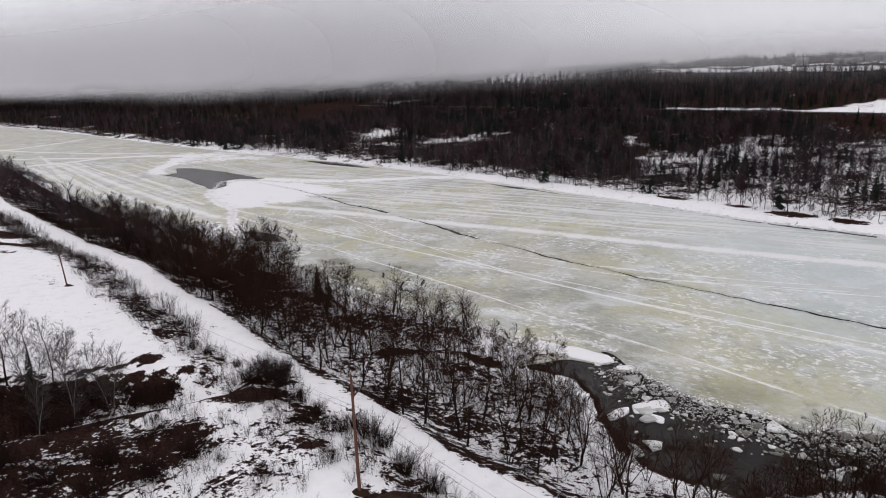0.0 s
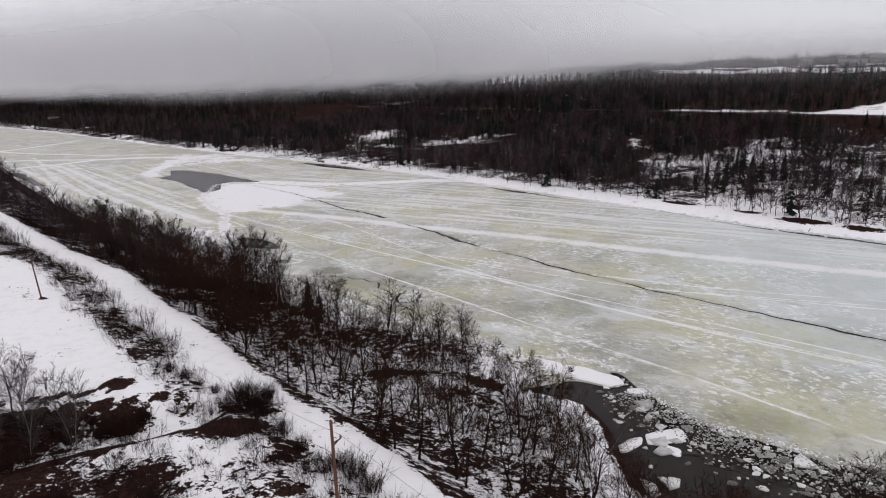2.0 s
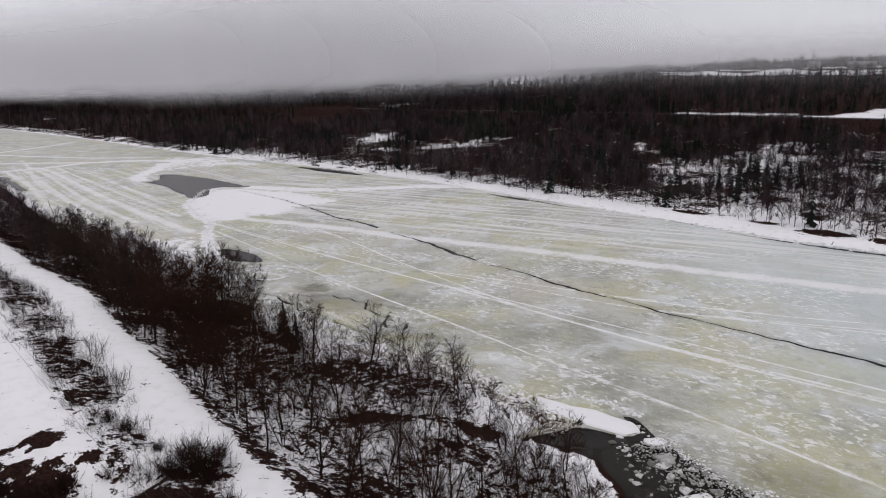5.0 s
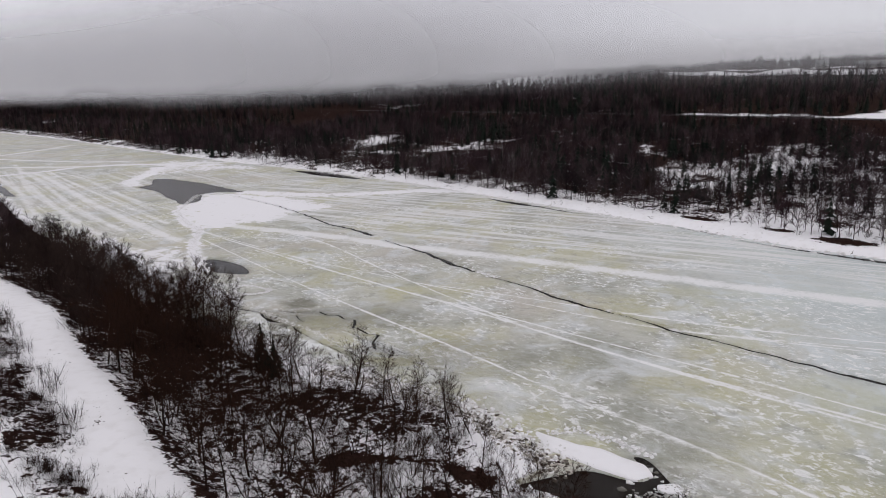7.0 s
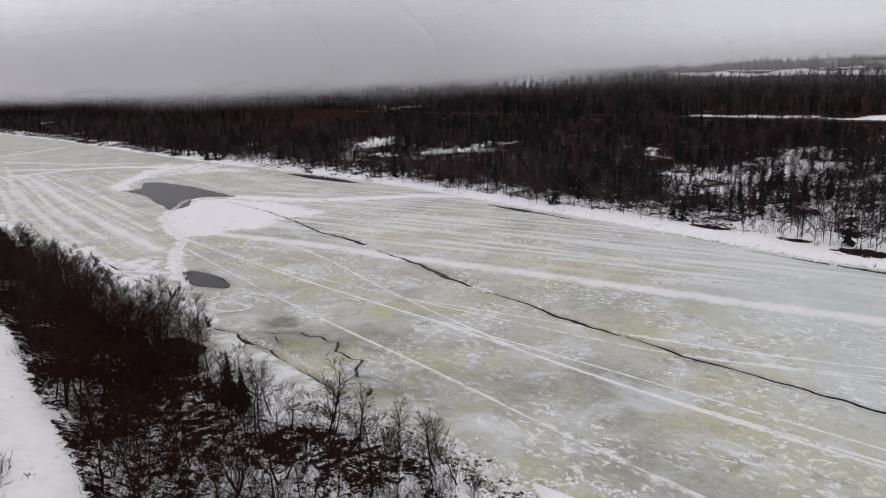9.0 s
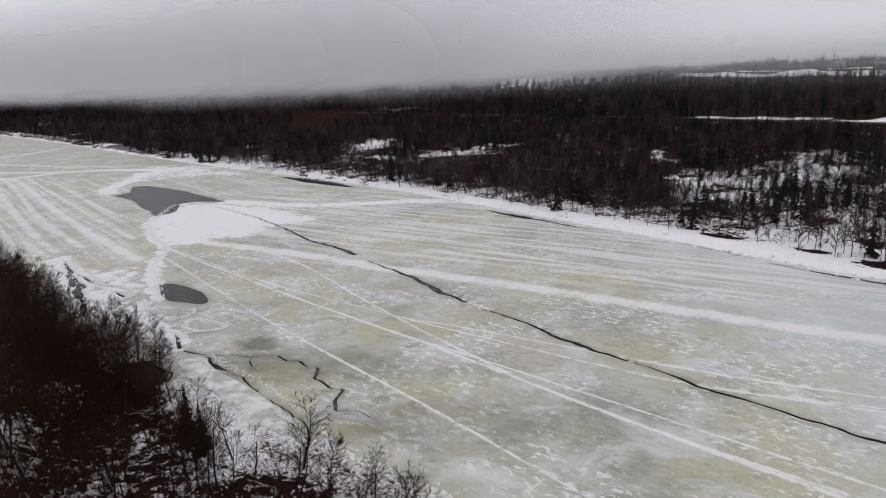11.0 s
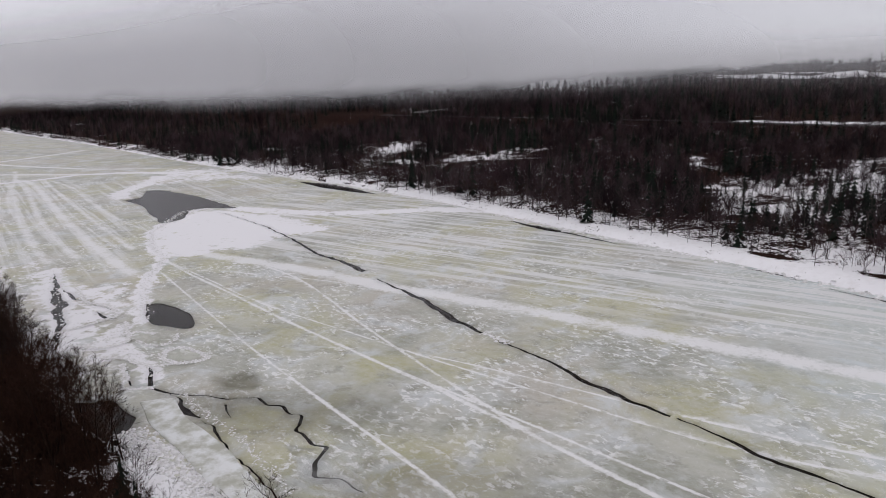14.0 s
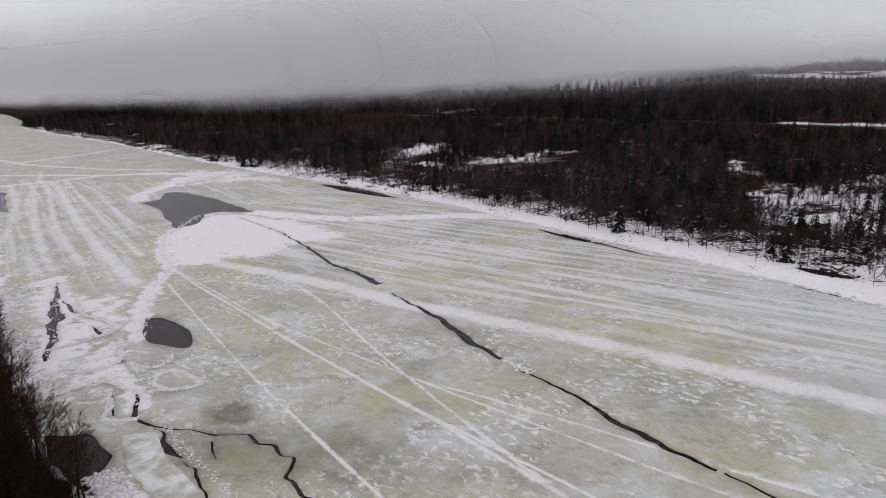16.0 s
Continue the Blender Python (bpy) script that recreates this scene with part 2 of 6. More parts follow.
def away(x, y, line):
    """The distance from a line of points, positive on its right as one goes along it, and how far along the nearest place is."""
    best, side, along, run = np.full(x.shape, 1e9), np.ones(x.shape), np.zeros(x.shape), 0.0
    for (ax, ay), (bx, by) in zip(line[:-1], line[1:]):
        dx, dy = bx - ax, by - ay
        long = math.hypot(dx, dy)
        t = np.clip(((x - ax) * dx + (y - ay) * dy) / long**2, 0, 1)
        d = np.hypot(x - ax - t * dx, y - ay - t * dy)
        s = np.where((x - ax) * dy - (y - ay) * dx > 0, 1.0, -1.0)
        near = d < best - 1e-6
        best, side, along = np.where(near, d, best), np.where(near, s, side), np.where(near, run + t * long, along)
        run += long
    return best * side, along


def lattice(ix, iy, seed):
    h = (ix.astype(np.int64) * 374761393 + iy.astype(np.int64) * 668265263 + seed * 1442695041) & 0xFFFFFFFF
    h = ((h ^ (h >> 13)) * 1274126177) & 0xFFFFFFFF
    return ((h ^ (h >> 16)) & 0xFFFF) / 65535.0


def grain(x, y, size, seed=0, octaves=3):
    """Smooth noise from 0 to 1."""
    total, weight, amp = 0.0, 0.0, 1.0
    for k in range(octaves):
        u, v = x / size * 2**k, y / size * 2**k
        iu, iv = np.floor(u), np.floor(v)
        fu, fv = u - iu, v - iv
        fu, fv = fu * fu * (3 - 2 * fu), fv * fv * (3 - 2 * fv)
        a, b = lattice(iu, iv, seed + k), lattice(iu + 1, iv, seed + k)
        c, d = lattice(iu, iv + 1, seed + k), lattice(iu + 1, iv + 1, seed + k)
        total, weight = total + amp * ((a + (b - a) * fu) * (1 - fv) + (c + (d - c) * fu) * fv), weight + amp
        amp *= 0.5
    return total / weight


def ease(v, low, high):
    t = np.clip((v - low) / (high - low), 0, 1)
    return t * t * (3 - 2 * t)


def strip(x, y, points, half, soft=1.3):
    """One on a strip along the points, none outside."""
    return 1 - ease(np.abs(away(x, y, np.array(points, float))[0]), half - soft, half + soft)


def oval(x, y, cx, cy, rx, ry, turn=0.0):
    c, s = math.cos(radians(turn)), math.sin(radians(turn))
    u, v = (x - cx) * c + (y - cy) * s, -(x - cx) * s + (y - cy) * c
    return 1 - ease(np.hypot(u / rx, v / ry), 0.45, 1.45)


def inside(x, y, poly):
    hit = np.zeros(np.shape(x), bool)
    for (ax, ay), (bx, by) in zip(poly, np.roll(poly, -1, 0)):
        if ay != by:
            hit ^= ((ay > y) != (by > y)) & (x < (bx - ax) * (y - ay) / (by - ay) + ax)
    return hit


def shores(x, y):
    """How far inland of the near and of the far shore, and of the lane's edge above the near bank."""
    d = np.abs(away(x, y, NEAR)[0]) * np.where(inside(x, y, NEAR_LAND), 1, -1)
    e = np.abs(away(x, y, FAR)[0]) * np.where(inside(x, y, FAR_LAND), 1, -1)
    s = -away(x, y, LANE_EDGE)[0]
    return d, e, s


TERRACE = np.array([(82, 260), (94, 330), (106, 344), (126, 333), (150, 352), (172, 362), (192, 330), (230, 300), (250, 200), (205, 130), (118, 190), (84, 232)], float)


def terrace(x, y):
    """One on the open, thinly wooded ground downstream of the dense woods, with its snowy slope."""
    a = np.abs(away(x, y, np.vstack([TERRACE, TERRACE[:1]]))[0]) * np.where(inside(x, y, TERRACE), 1, -1)
    return ease(a + 14 * (grain(x, y, 22, 61) - 0.5), -6, 6)


GLADES = ((-4, 445, 20, 12, 0), (24, 462, 18, 9, -15), (-52, 508, 16, 26, -10), (-42, 445, 18, 7, -30), (98, 326, 8, 9, 0), (104, 385, 3.2, 20, -15))


def clearing(x, y, e):
    """Open patches on the far bank, from 0 (wooded) to 1."""
    c = terrace(x, y) * ease(e, 1, 4) * (0.22 + 0.46 * ease(grain(x, y, 15, 63), 0.47, 0.64))
    for cx, cy, rx, ry, turn in GLADES:
        c = np.maximum(c, oval(x, y, cx, cy, rx, ry, turn) * (0.25 + 0.75 * ease(grain(x, y, 6, 64), 0.42, 0.62)))
    c = np.maximum(c, 0.7 * ease(grain(x, y, 26, 77), 0.70, 0.75) * (1 - ease(e, 90, 120)))
    c = np.maximum(c, strip(x, y, [(-600, 1000), (-690, 1170)], 12, 3))
    # meadow that climbs beside the road
    meadow = ease(x, 200, 214) * ease(e, 209, 213) * (1 - ease(e - (x - 222) * 1.0, 218, 230))
    return np.maximum(c, meadow)


def young(x, y, e):
    """How much lower the trees stand in front of the glades and on the terrace."""
    c = 0.15 * terrace(x, y)
    for cx, cy, rx, ry, turn in GLADES:
        c = np.maximum(c, 0.62 * oval(x, y, cx - 4, cy - 34, rx + 4, 34, turn * 0.3))
    c = np.maximum(c, 0.6 * ease(x, 185, 205) * (1 - ease(e, 195, 200)))
    return 1 - c


def glade_woods(x, y):
    """Open woodland with snow between its trees, above the road."""
    return ease(grain(x, y, 46, 31), 0.50, 0.58) * ease(x, -110, -40) * (1 - ease(x - 0.12 * (y - 550), 95, 140))


def shape(x, y):
    """The ground's height, how bare of snow it is, and how far it lies from the shores."""
    x, y = np.asarray(x, float), np.asarray(y, float)
    d, e, s = shores(x, y)
    n1, n2, n3 = grain(x, y, 60, 1), grain(x, y, 9, 5), grain(x, y, 2.5, 9, 2)
    near = np.interp(s, [-60, -30, -14, -6, -2, 0, 1, 6, 10, 15, 25, 200, 2000], [0.9, 1.2, 1.8, 3.2, 5.0, 5.8, 6.0, 6.3, 7.2, 8.2, 8.5, 9.5, 20])
    near = near * np.interp(d, [0, 1.5, 4, 9], [0, 0.3, 0.7, 1])
    near = near + 1.3 * np.exp(-((x + 16) ** 2 + (y - 47) ** 2) / 200.0) + 0.9 * np.exp(-((x + 27) ** 2 + (y - 63) ** 2) / 40.0)
    gully = strip(x, y, [(-34, 70), (-42, 66.5), (-52, 60.5), (-64, 54), (-90, 44)], 4.0, 3.5)
    near = near - 2.2 * gully
    near += ((n2 - 0.5) * np.interp(d, [0, 4, 30, 60], [0, 1.0, 1.0, 0.5]) + (n3 - 0.5) * 0.3) * np.where((s > 18) & (x < -45), 0.25, 1)
    far = np.interp(e, [-10, 0, 2, 6, 20, 80, 110, 165, 182, 197, 212, 230, 330, 480, 700, 1000, 1600, 3000],
                    [-1.6, 0, 1.2, 2, 3, 5.5, 7.5, 13, 17, 23.2, 23.6, 26, 35, 47, 59, 64, 70, 76])
    fall = np.interp(y, [0, 1000, 1500, 5000], [1, 1, 0.7, 0.5])
    far = np.where(far > 8, 8 + (far - 8) * fall, far)
    calm = 1 - ease(e, 176, 190) * (1 - ease(e, 214, 240))
    far += ((n2 - 0.5) * np.interp(e, [0, 8, 100], [0, 1.0, 2.0]) + (n1 - 0.5) * np.interp(e, [20, 120, 300, 800], [0, 5, 6, 14])) * calm
    bed = np.maximum(np.where(d > -3.5, d * 0.45, -1.6), np.where(e > -3.5, e * 0.45, -1.6))
    z = np.where(d > 0, near, np.where(e > 0, far, bed))
    # bare soil, leaf litter and brush floor
    below = ease(-s, 0.0, 1.0) * ease(d, 3, 8)
    bare = below * (0.45 + 0.27 * ease(-x, 14, 46))
    bare = np.maximum(bare, 0.72 * ease(s, -3.0, -1.6) * (1 - ease(s, -0.6, 0.5)))
    bare = np.maximum(bare, 0.50 * ease(s, 6, 9) * (1 - ease(s, 12, 17)) * ease(-x, 26, 36))
    bare = np.maximum(bare, 0.52 * ease(s, 6, 8) * (1 - ease(s, 10, 13)) * (1 - ease(-x, 26, 36)))
    for half, points in ((2.1, [(-29, 68.5), (-32, 67), (-35, 65), (-41, 61), (-44, 58), (-46, 56), (-49, 50), (-52, 40)]), (3.7, [(-44, 69.5), (-52, 66.5), (-60, 64), (-76, 60), (-100, 54)]),
                         (0.9, [(-130, 160), (-114, 151), (-104, 149)]), (0.8, [(-126, 150), (-112, 144), (-106, 142)]), (0.8, [(-130, 168), (-120, 167)]), (0.7, [(-36, 75.5), (-46, 71.5), (-58, 66.5)]), (0.6, [(-43, 77), (-52, 73), (-66, 69)]), (1.5, [(-13, 94), (-4, 94.5), (5, 91)])):
        bare = np.maximum(bare, (0.70 if half > 3 else 1.05) * strip(x, y, points, half, min(1.6, half)))
    for cx, cy, rx, ry, turn, how in ((-27, 66, 4.4, 4.8, 0, 1), (-44.5, 78, 2.0, 1.7, 0, 1), (-9, 110, 11, 4, -25, 0.6), (-46, 51, 17, 12, 0, 0.72), (-62, 62, 20, 8, 15, 0.95), (-27.5, 66.5, 5.6, 4.2, 20, 1.2), (-33, 53, 9, 8, 0, 0.66), (-20, 52, 12, 8, 0, 0.42), (-26, 73.5, 4, 3.4, 0, 0.7), (-40, 45, 22, 8, 0, 0.52), (-40.5, 70.5, 3, 3, 0, 1),
                                      (107, 199, 9, 2.4, -42, 1.1), (96, 214, 5, 1.6, -42, 1.0), (80, 233, 6, 1.8, -42, 1.0), (118, 188, 6, 2.0, -42, 1.0), (-121, 163, 9, 3, -45, 1), (-132, 168, 8, 2, -45, 1), (-7, 43, 3.5, 1.4, 0, 1), (-15.8, 53, 1.2, 1, 0, 1)):
        bare = np.maximum(bare, how * oval(x, y, cx, cy, rx, ry, turn))
    bare = np.maximum(bare, 1.3 * (d > 0.6) * (1 - ease(d, 5, 8)) * ease(-x, 34, 44) * (s < -2))
    open_ = clearing(x, y, e)
    strand = np.interp(x, [-200, -20, 40, 110], [1.2, 2.2, 5, 8])
    wood = ease(e, strand, strand + 2.5) * (0.76 + 0.30 * np.maximum(ease(y - x * 0.2, 520, 640), 0.4 * ease(e, 95, 125) * (1 - terrace(x, y))) - 0.72 * open_) + 0.35 * (e > 0.6) * (1 - ease(e, 4, 9)) * ease(grain(x, y, 7, 83, 2), 0.55, 0.7) + 0.6 * (e > 0.5) * (1 - ease(e, 1.5, 3)) * ease(-x, 20, 60)
    high = (1.25 - 1.05 * open_) * (1 - 0.72 * glade_woods(x, y))
    fields = ease(x - 0.15 * (e - 400), 205, 265) * np.maximum(ease(e, 505, 520) * (1 - ease(e, 578, 586)), ease(e, 596, 602) * (1 - ease(e, 622, 640)))
    high = np.minimum(high, 1 - 0.85 * fields)
    wood = wood * (0.60 + 0.40 * ease(e, 12, 28))
    wood = np.where(e > 217, high, wood)
    here = 1 - ease(y - x * 0.2, 430, 470)
    bare = np.maximum(bare, wood * np.where((e > 208) & (e < 217), 1 - 0.9 * here, 1))
    bare = np.maximum(bare, ease(e, 172, 180) * (1 - ease(e, 207, 209)) * 0.95 * here)
    bare = np.maximum(bare, np.where(d < 0.25, 1.6, 0.52) * (d > -3) * (1 - ease(d, 1.0, 3.0)) * ease(x, 11, 15) * (1 - ease(x, 60, 75)))
    bare = np.maximum(bare, 1.5 * ease(y, 950, 1150) * (z > 0.3))
    bare = np.maximum(bare, 1.3 * ease(-x, 420, 560) * (d > 3))
    return z, bare, d, e


def height(x, y):
    return shape(np.array([x]), np.array([y]))[0][0]


# ---- mesh helpers ----
def mesh_of(name, verts, tris, material, smooth=False, **attributes):
    """A mesh from arrays of points and of triangles or quads."""
    verts, tris = np.asarray(verts, np.float32), np.asarray(tris, np.int32)
    me = bpy.data.meshes.new(name)
    k = tris.shape[1]
    me.vertices.add(len(verts))
    me.vertices.foreach_set("co", verts.ravel())
    me.loops.add(tris.size)
    me.loops.foreach_set("vertex_index", tris.ravel())
    me.polygons.add(len(tris))
    me.polygons.foreach_set("loop_start", np.arange(0, tris.size, k, dtype=np.int32))
    if smooth:
        me.polygons.foreach_set("use_smooth", np.ones(len(tris), bool))
    me.update(calc_edges=True)
    for key, values in attributes.items():
        me.attributes.new(key, "FLOAT", "POINT").data.foreach_set("value", np.asarray(values, np.float32))
    me.materials.append(material)
    return me


def part(name, me, parent, label=""):
    ob = new(name, me)
    ob.parent = parent
    return tagged(ob, label)


def smooth_line(points, gap, wobble=0.0, seed=0, size=6):
    """A line through the points at an even gap, with a sideways wobble."""
    p = np.array(points, float)
    s = np.r_[0, np.cumsum(np.hypot(*np.diff(p, axis=0).T))]
    t = np.linspace(0, s[-1], max(2, int(s[-1] / gap)))
    fine = np.stack([np.interp(t, s, p[:, 0]), np.interp(t, s, p[:, 1])], 1)
    for _ in range(3):
        fine[1:-1] = (fine[:-2] + 2 * fine[1:-1] + fine[2:]) / 4
    g = np.gradient(fine, axis=0)
    g /= np.linalg.norm(g, axis=1, keepdims=True) + 1e-9
    normal = np.stack([-g[:, 1], g[:, 0]], 1)
    off = (grain(t, t * 0 + seed * 7.3, size, seed, 3) - 0.5) * 2 * wobble
    return fine + normal * off[:, None], normal, t


def lens_outline(points, widths, gap=0.9, wobble=0.7, seed=0):
    """The outline of a crack that follows the points, of the given widths along it."""
    line, normal, t = smooth_line(points, gap, wobble, seed, 3.0)
    w = np.interp(t, np.linspace(0, t[-1], len(widths)), widths) / 2
    a = w * (0.55 + 0.9 * grain(t, t * 0 + 3, 2.5, seed + 20, 2))
    b = w * (0.55 + 0.9 * grain(t, t * 0 + 9, 2.5, seed + 40, 2))
    return np.vstack([line + normal * a[:, None], (line - normal * b[:, None])[::-1]])


def blob_outline(points, gap=1.5, wobble=0.8, seed=0):
    line, _, _ = smooth_line(list(points) + [points[0]], gap, wobble, seed)
    return line[:-1]


# ---- ground ----
def axis_steps(low, fine_low, fine_high, high, fine):
    mid = np.arange(fine_low, fine_high, fine)
    up, down, step = [fine_high], [fine_low], fine
    while up[-1] < high:
        step *= 1.045
        up.append(up[-1] + step)
    step = fine
    while down[-1] > low:
        step *= 1.045
        down.append(down[-1] - step)
    return np.unique(np.r_[down, mid, up])


def build_ground():
    """One sheet, laid out along and across the river, finest by the near bank."""
    along, across = axis_steps(-2600, -80, 270, 5200, 1.35), axis_steps(-3200, -14, 252, 4600, 1.35)
    u, v = np.meshgrid(along, across)
    x, y = (-0.72 * u + 0.694 * v).ravel(), (0.694 * u + 0.72 * v).ravel()
    z, bare, d, e = shape(x, y)
    n, m = len(along), len(across)
    i = (np.arange(m - 1)[:, None] * n + np.arange(n - 1)).ravel()
    me = mesh_of("ground", np.stack([x, y, z], 1), np.stack([i, i + n, i + n + 1, i + 1], 1), M_GROUND, True, bare=bare)
    tagged(new("ground", me), "snow-covered river banks with bare brown soil and wooded hillside", "ground", kind="structure")


build_ground()

# ---- river ----
CRACK_A = lens_outline([(-96, 311), (-71, 285), (-56, 266), (-41, 244), (-32, 236), (-24, 225.5)], [0.3, 0.7, 1.0, 1.3, 2.2], seed=1)
CRACK_B = lens_outline([(-20, 219), (-11, 208), (-5, 200), (2, 188), (7, 182)], [0.6, 1.0, 1.6, 1.9, 1.3], seed=2)
CRACK_C = lens_outline([(10, 178), (19, 168), (24, 160), (29, 155), (34, 150)], [0.6, 0.8, 1.0, 1.5, 0.8], seed=3)
CRACK_D = lens_outline([(34.5, 149.5), (43, 139), (52, 131), (62, 121), (70, 113), (78, 105), (100, 84)], [0.8, 1.0, 1.0, 1.3, 1.3, 1.0, 0.6], seed=4)
POOL_A = blob_outline([(-155, 343), (-152, 352), (-161, 375), (-154, 376), (-129, 357), (-108, 336), (-94, 321), (-107, 322), (-113, 317), (-107, 299), (-110, 289), (-122, 305), (-140, 330)], seed=5)
POOL_B = blob_outline([(-68.5, 198.8), (-65.5, 199.7), (-60.2, 196.4), (-54.7, 191.5), (-51.5, 186), (-50.6, 183), (-53, 182.8), (-56, 184), (-59.8, 185), (-64, 189.8)], 0.7, 0.35, seed=6)
POOL_C = blob_outline([(-262, 384), (-247, 374), (-240, 367), (-214, 336), (-199, 320), (-206, 321), (-226, 345), (-250, 368)], 1.5, 1.2, seed=27)
SHORE_LEAD = blob_outline([(-96, 404), (-70, 390), (-40, 353), (-56, 362), (-76, 379)], seed=7)
OPEN_BANK = blob_outline([(7, 91), (12, 92.5), (17, 94.5), (24, 91.5), (25.3, 93), (23.5, 97.5), (25.5, 97), (27, 91), (29, 87), (33, 80), (38, 76), (44, 71), (54, 67), (70, 57), (64, 44), (40, 50), (28, 48), (15, 58), (13, 75), (11, 84), (5, 88)], 1.0, 0.6, seed=8)
OPEN_LEFT = blob_outline([(-55, 151), (-51, 151.2), (-50, 152.3), (-48.6, 151.8), (-45.2, 148.6), (-42.4, 146.9), (-41.4, 143.8), (-41.6, 141.8), (-40.8, 139.8), (-38.4, 137.2), (-36, 135.6), (-35, 134), (-42, 136), (-48, 142)], 0.5, 0.35, seed=9)
SEAM_A = lens_outline([(-50.7, 165.5), (-47.5, 160.9), (-45.2, 156.3), (-42.1, 154.7), (-39.5, 154.3), (-35.3, 154.2), (-31.5, 152.9), (-26.9, 153.9), (-24.5, 151.4), (-22.2, 151.3), (-20.6, 149), (-18.6, 148.5), (-18.3, 145.9), (-18.4, 143.7), (-16.6, 143.1), (-15, 140.5), (-12.5, 140), (-13.2, 136.5), (-12.5, 133), (-9, 132.6), (-6, 130)], [0.35, 0.7, 0.8, 0.6, 0.55, 0.7, 0.5, 0.65, 0.6, 0.6, 0.35], 0.4, 0.45, seed=10)
SEAM_F = lens_outline([(-31.2, 151.4), (-30.2, 149.6), (-28.4, 147)], [0.3, 0.25, 0.1], 0.4, 0.3, seed=18)
SEAM_G = lens_outline([(-17.8, 140.2), (-16.6, 139.4), (-15.2, 139.6), (-13.9, 139.2)], [0.1, 0.25, 0.3, 0.15], 0.4, 0.3, seed=19)
SEAM_H = lens_outline([(-55, 174), (-52, 173.6), (-50.6, 176.5), (-52, 180)], [0.15, 0.3, 0.3, 0.15], 0.4, 0.4, seed=20)
SEAM_I = lens_outline([(-50, 169.5), (-48, 166.8), (-44, 165.6), (-41.6, 167.6)], [0.15, 0.35, 0.3, 0.15], 0.4, 0.4, seed=22)
SEAM_B = lens_outline([(-41, 154.4), (-38.6, 152.6), (-37.9, 150.6), (-35.4, 148.2), (-32.9, 146.8)], [0.3, 0.5, 1.0, 1.1, 0.3], 0.3, 0.5, seed=11)
SEAM_C = lens_outline([(-32.4, 146.4), (-30.4, 144.6), (-28.4, 142.3), (-26.1, 139.1), (-21, 134), (-17, 130), (-13, 124)], [0.2, 0.45, 0.3, 0.4, 0.3, 0.3, 0.15], 0.3, 0.7, seed=12)
SEAM_D = lens_outline([(-106.6, 223.1), (-94.4, 205.7), (-88.7, 198.3), (-80, 185.7), (-73.5, 175.2)], [0.4, 1.4, 2.6, 1.8, 0.8], 0.6, 1.0, seed=13)
SEAM_E = lens_outline([(-95.4, 209.7), (-86.7, 201.4), (-81.7, 199.5)], [0.3, 0.9, 0.3], 0.5, 0.9, seed=14)
SEAM_J = lens_outline([(-76.3, 192.9), (-71.9, 188.7), (-69.4, 188.8)], [0.4, 1.0, 0.4], 0.5, 0.7, seed=24)
# the next four slits stand in for dark shade beside the ice lips
SHADE_SLIT_L = lens_outline([(-65.6, 186), (-62.2, 180.6), (-59.4, 176), (-62.2, 171.6), (-68, 172.4)], [0.1, 0.3, 0.2, 0.35, 0.15], 0.3, 0.6, seed=31)
SHADE_SLIT_M = lens_outline([(-61.4, 162), (-59.8, 167.6), (-55.4, 166.8), (-52, 164.6)], [0.15, 0.3, 0.2, 0.15], 0.3, 0.6, seed=32)
SHADE_SLIT_N = lens_outline([(-54.4, 164.4), (-50.4, 159.4), (-48.8, 156.8), (-46, 157)], [0.15, 0.35, 0.3, 0.15], 0.3, 0.6, seed=33)
SHADE_SLIT_O = lens_outline([(-77.4, 177.6), (-73.3, 183.6), (-69.4, 189), (-74, 195), (-83, 199)], [0.1, 0.35, 0.2, 0.4, 0.1], 0.4, 0.8, seed=34)
SEAM_K = lens_outline([(-40, 147.5), (-34, 141.5), (-27.5, 134), (-22, 128.5)], [0.3, 0.6, 0.7, 0.2], 0.4, 0.7, seed=25)
FAR_LEAD_A = lens_outline([(86, 213.5), (95, 203), (108, 190), (122, 177)], [0.6, 1.8, 2.6, 3.0], 0.8, 0.5, seed=15)
FAR_LEAD_B = lens_outline([(72, 229), (77, 224), (84, 216.5)], [0.6, 2.6, 1.0], 0.7, 0.4, seed=16)
FAR_LEAD_C = lens_outline([(15, 292), (22, 283), (28, 276), (33, 271), (39, 263.5), (46, 255)], [0.8, 3.4, 4.4, 1.8, 2.2, 0.5], 0.8, 0.5, seed=17)
FAR_LEAD_A = FAR_LEAD_A + np.array([-2.6, -2.0])
HOLES = [FAR_LEAD_A, FAR_LEAD_B, FAR_LEAD_C, CRACK_A, CRACK_B, CRACK_C, CRACK_D, POOL_A, POOL_B, POOL_C, SHORE_LEAD, OPEN_BANK, OPEN_LEFT, SEAM_A, SEAM_B, SEAM_C, SEAM_D, SEAM_E, SEAM_F, SEAM_G, SEAM_H, SEAM_I, SEAM_J, SEAM_K, SHADE_SLIT_L, SHADE_SLIT_M, SHADE_SLIT_N, SHADE_SLIT_O]

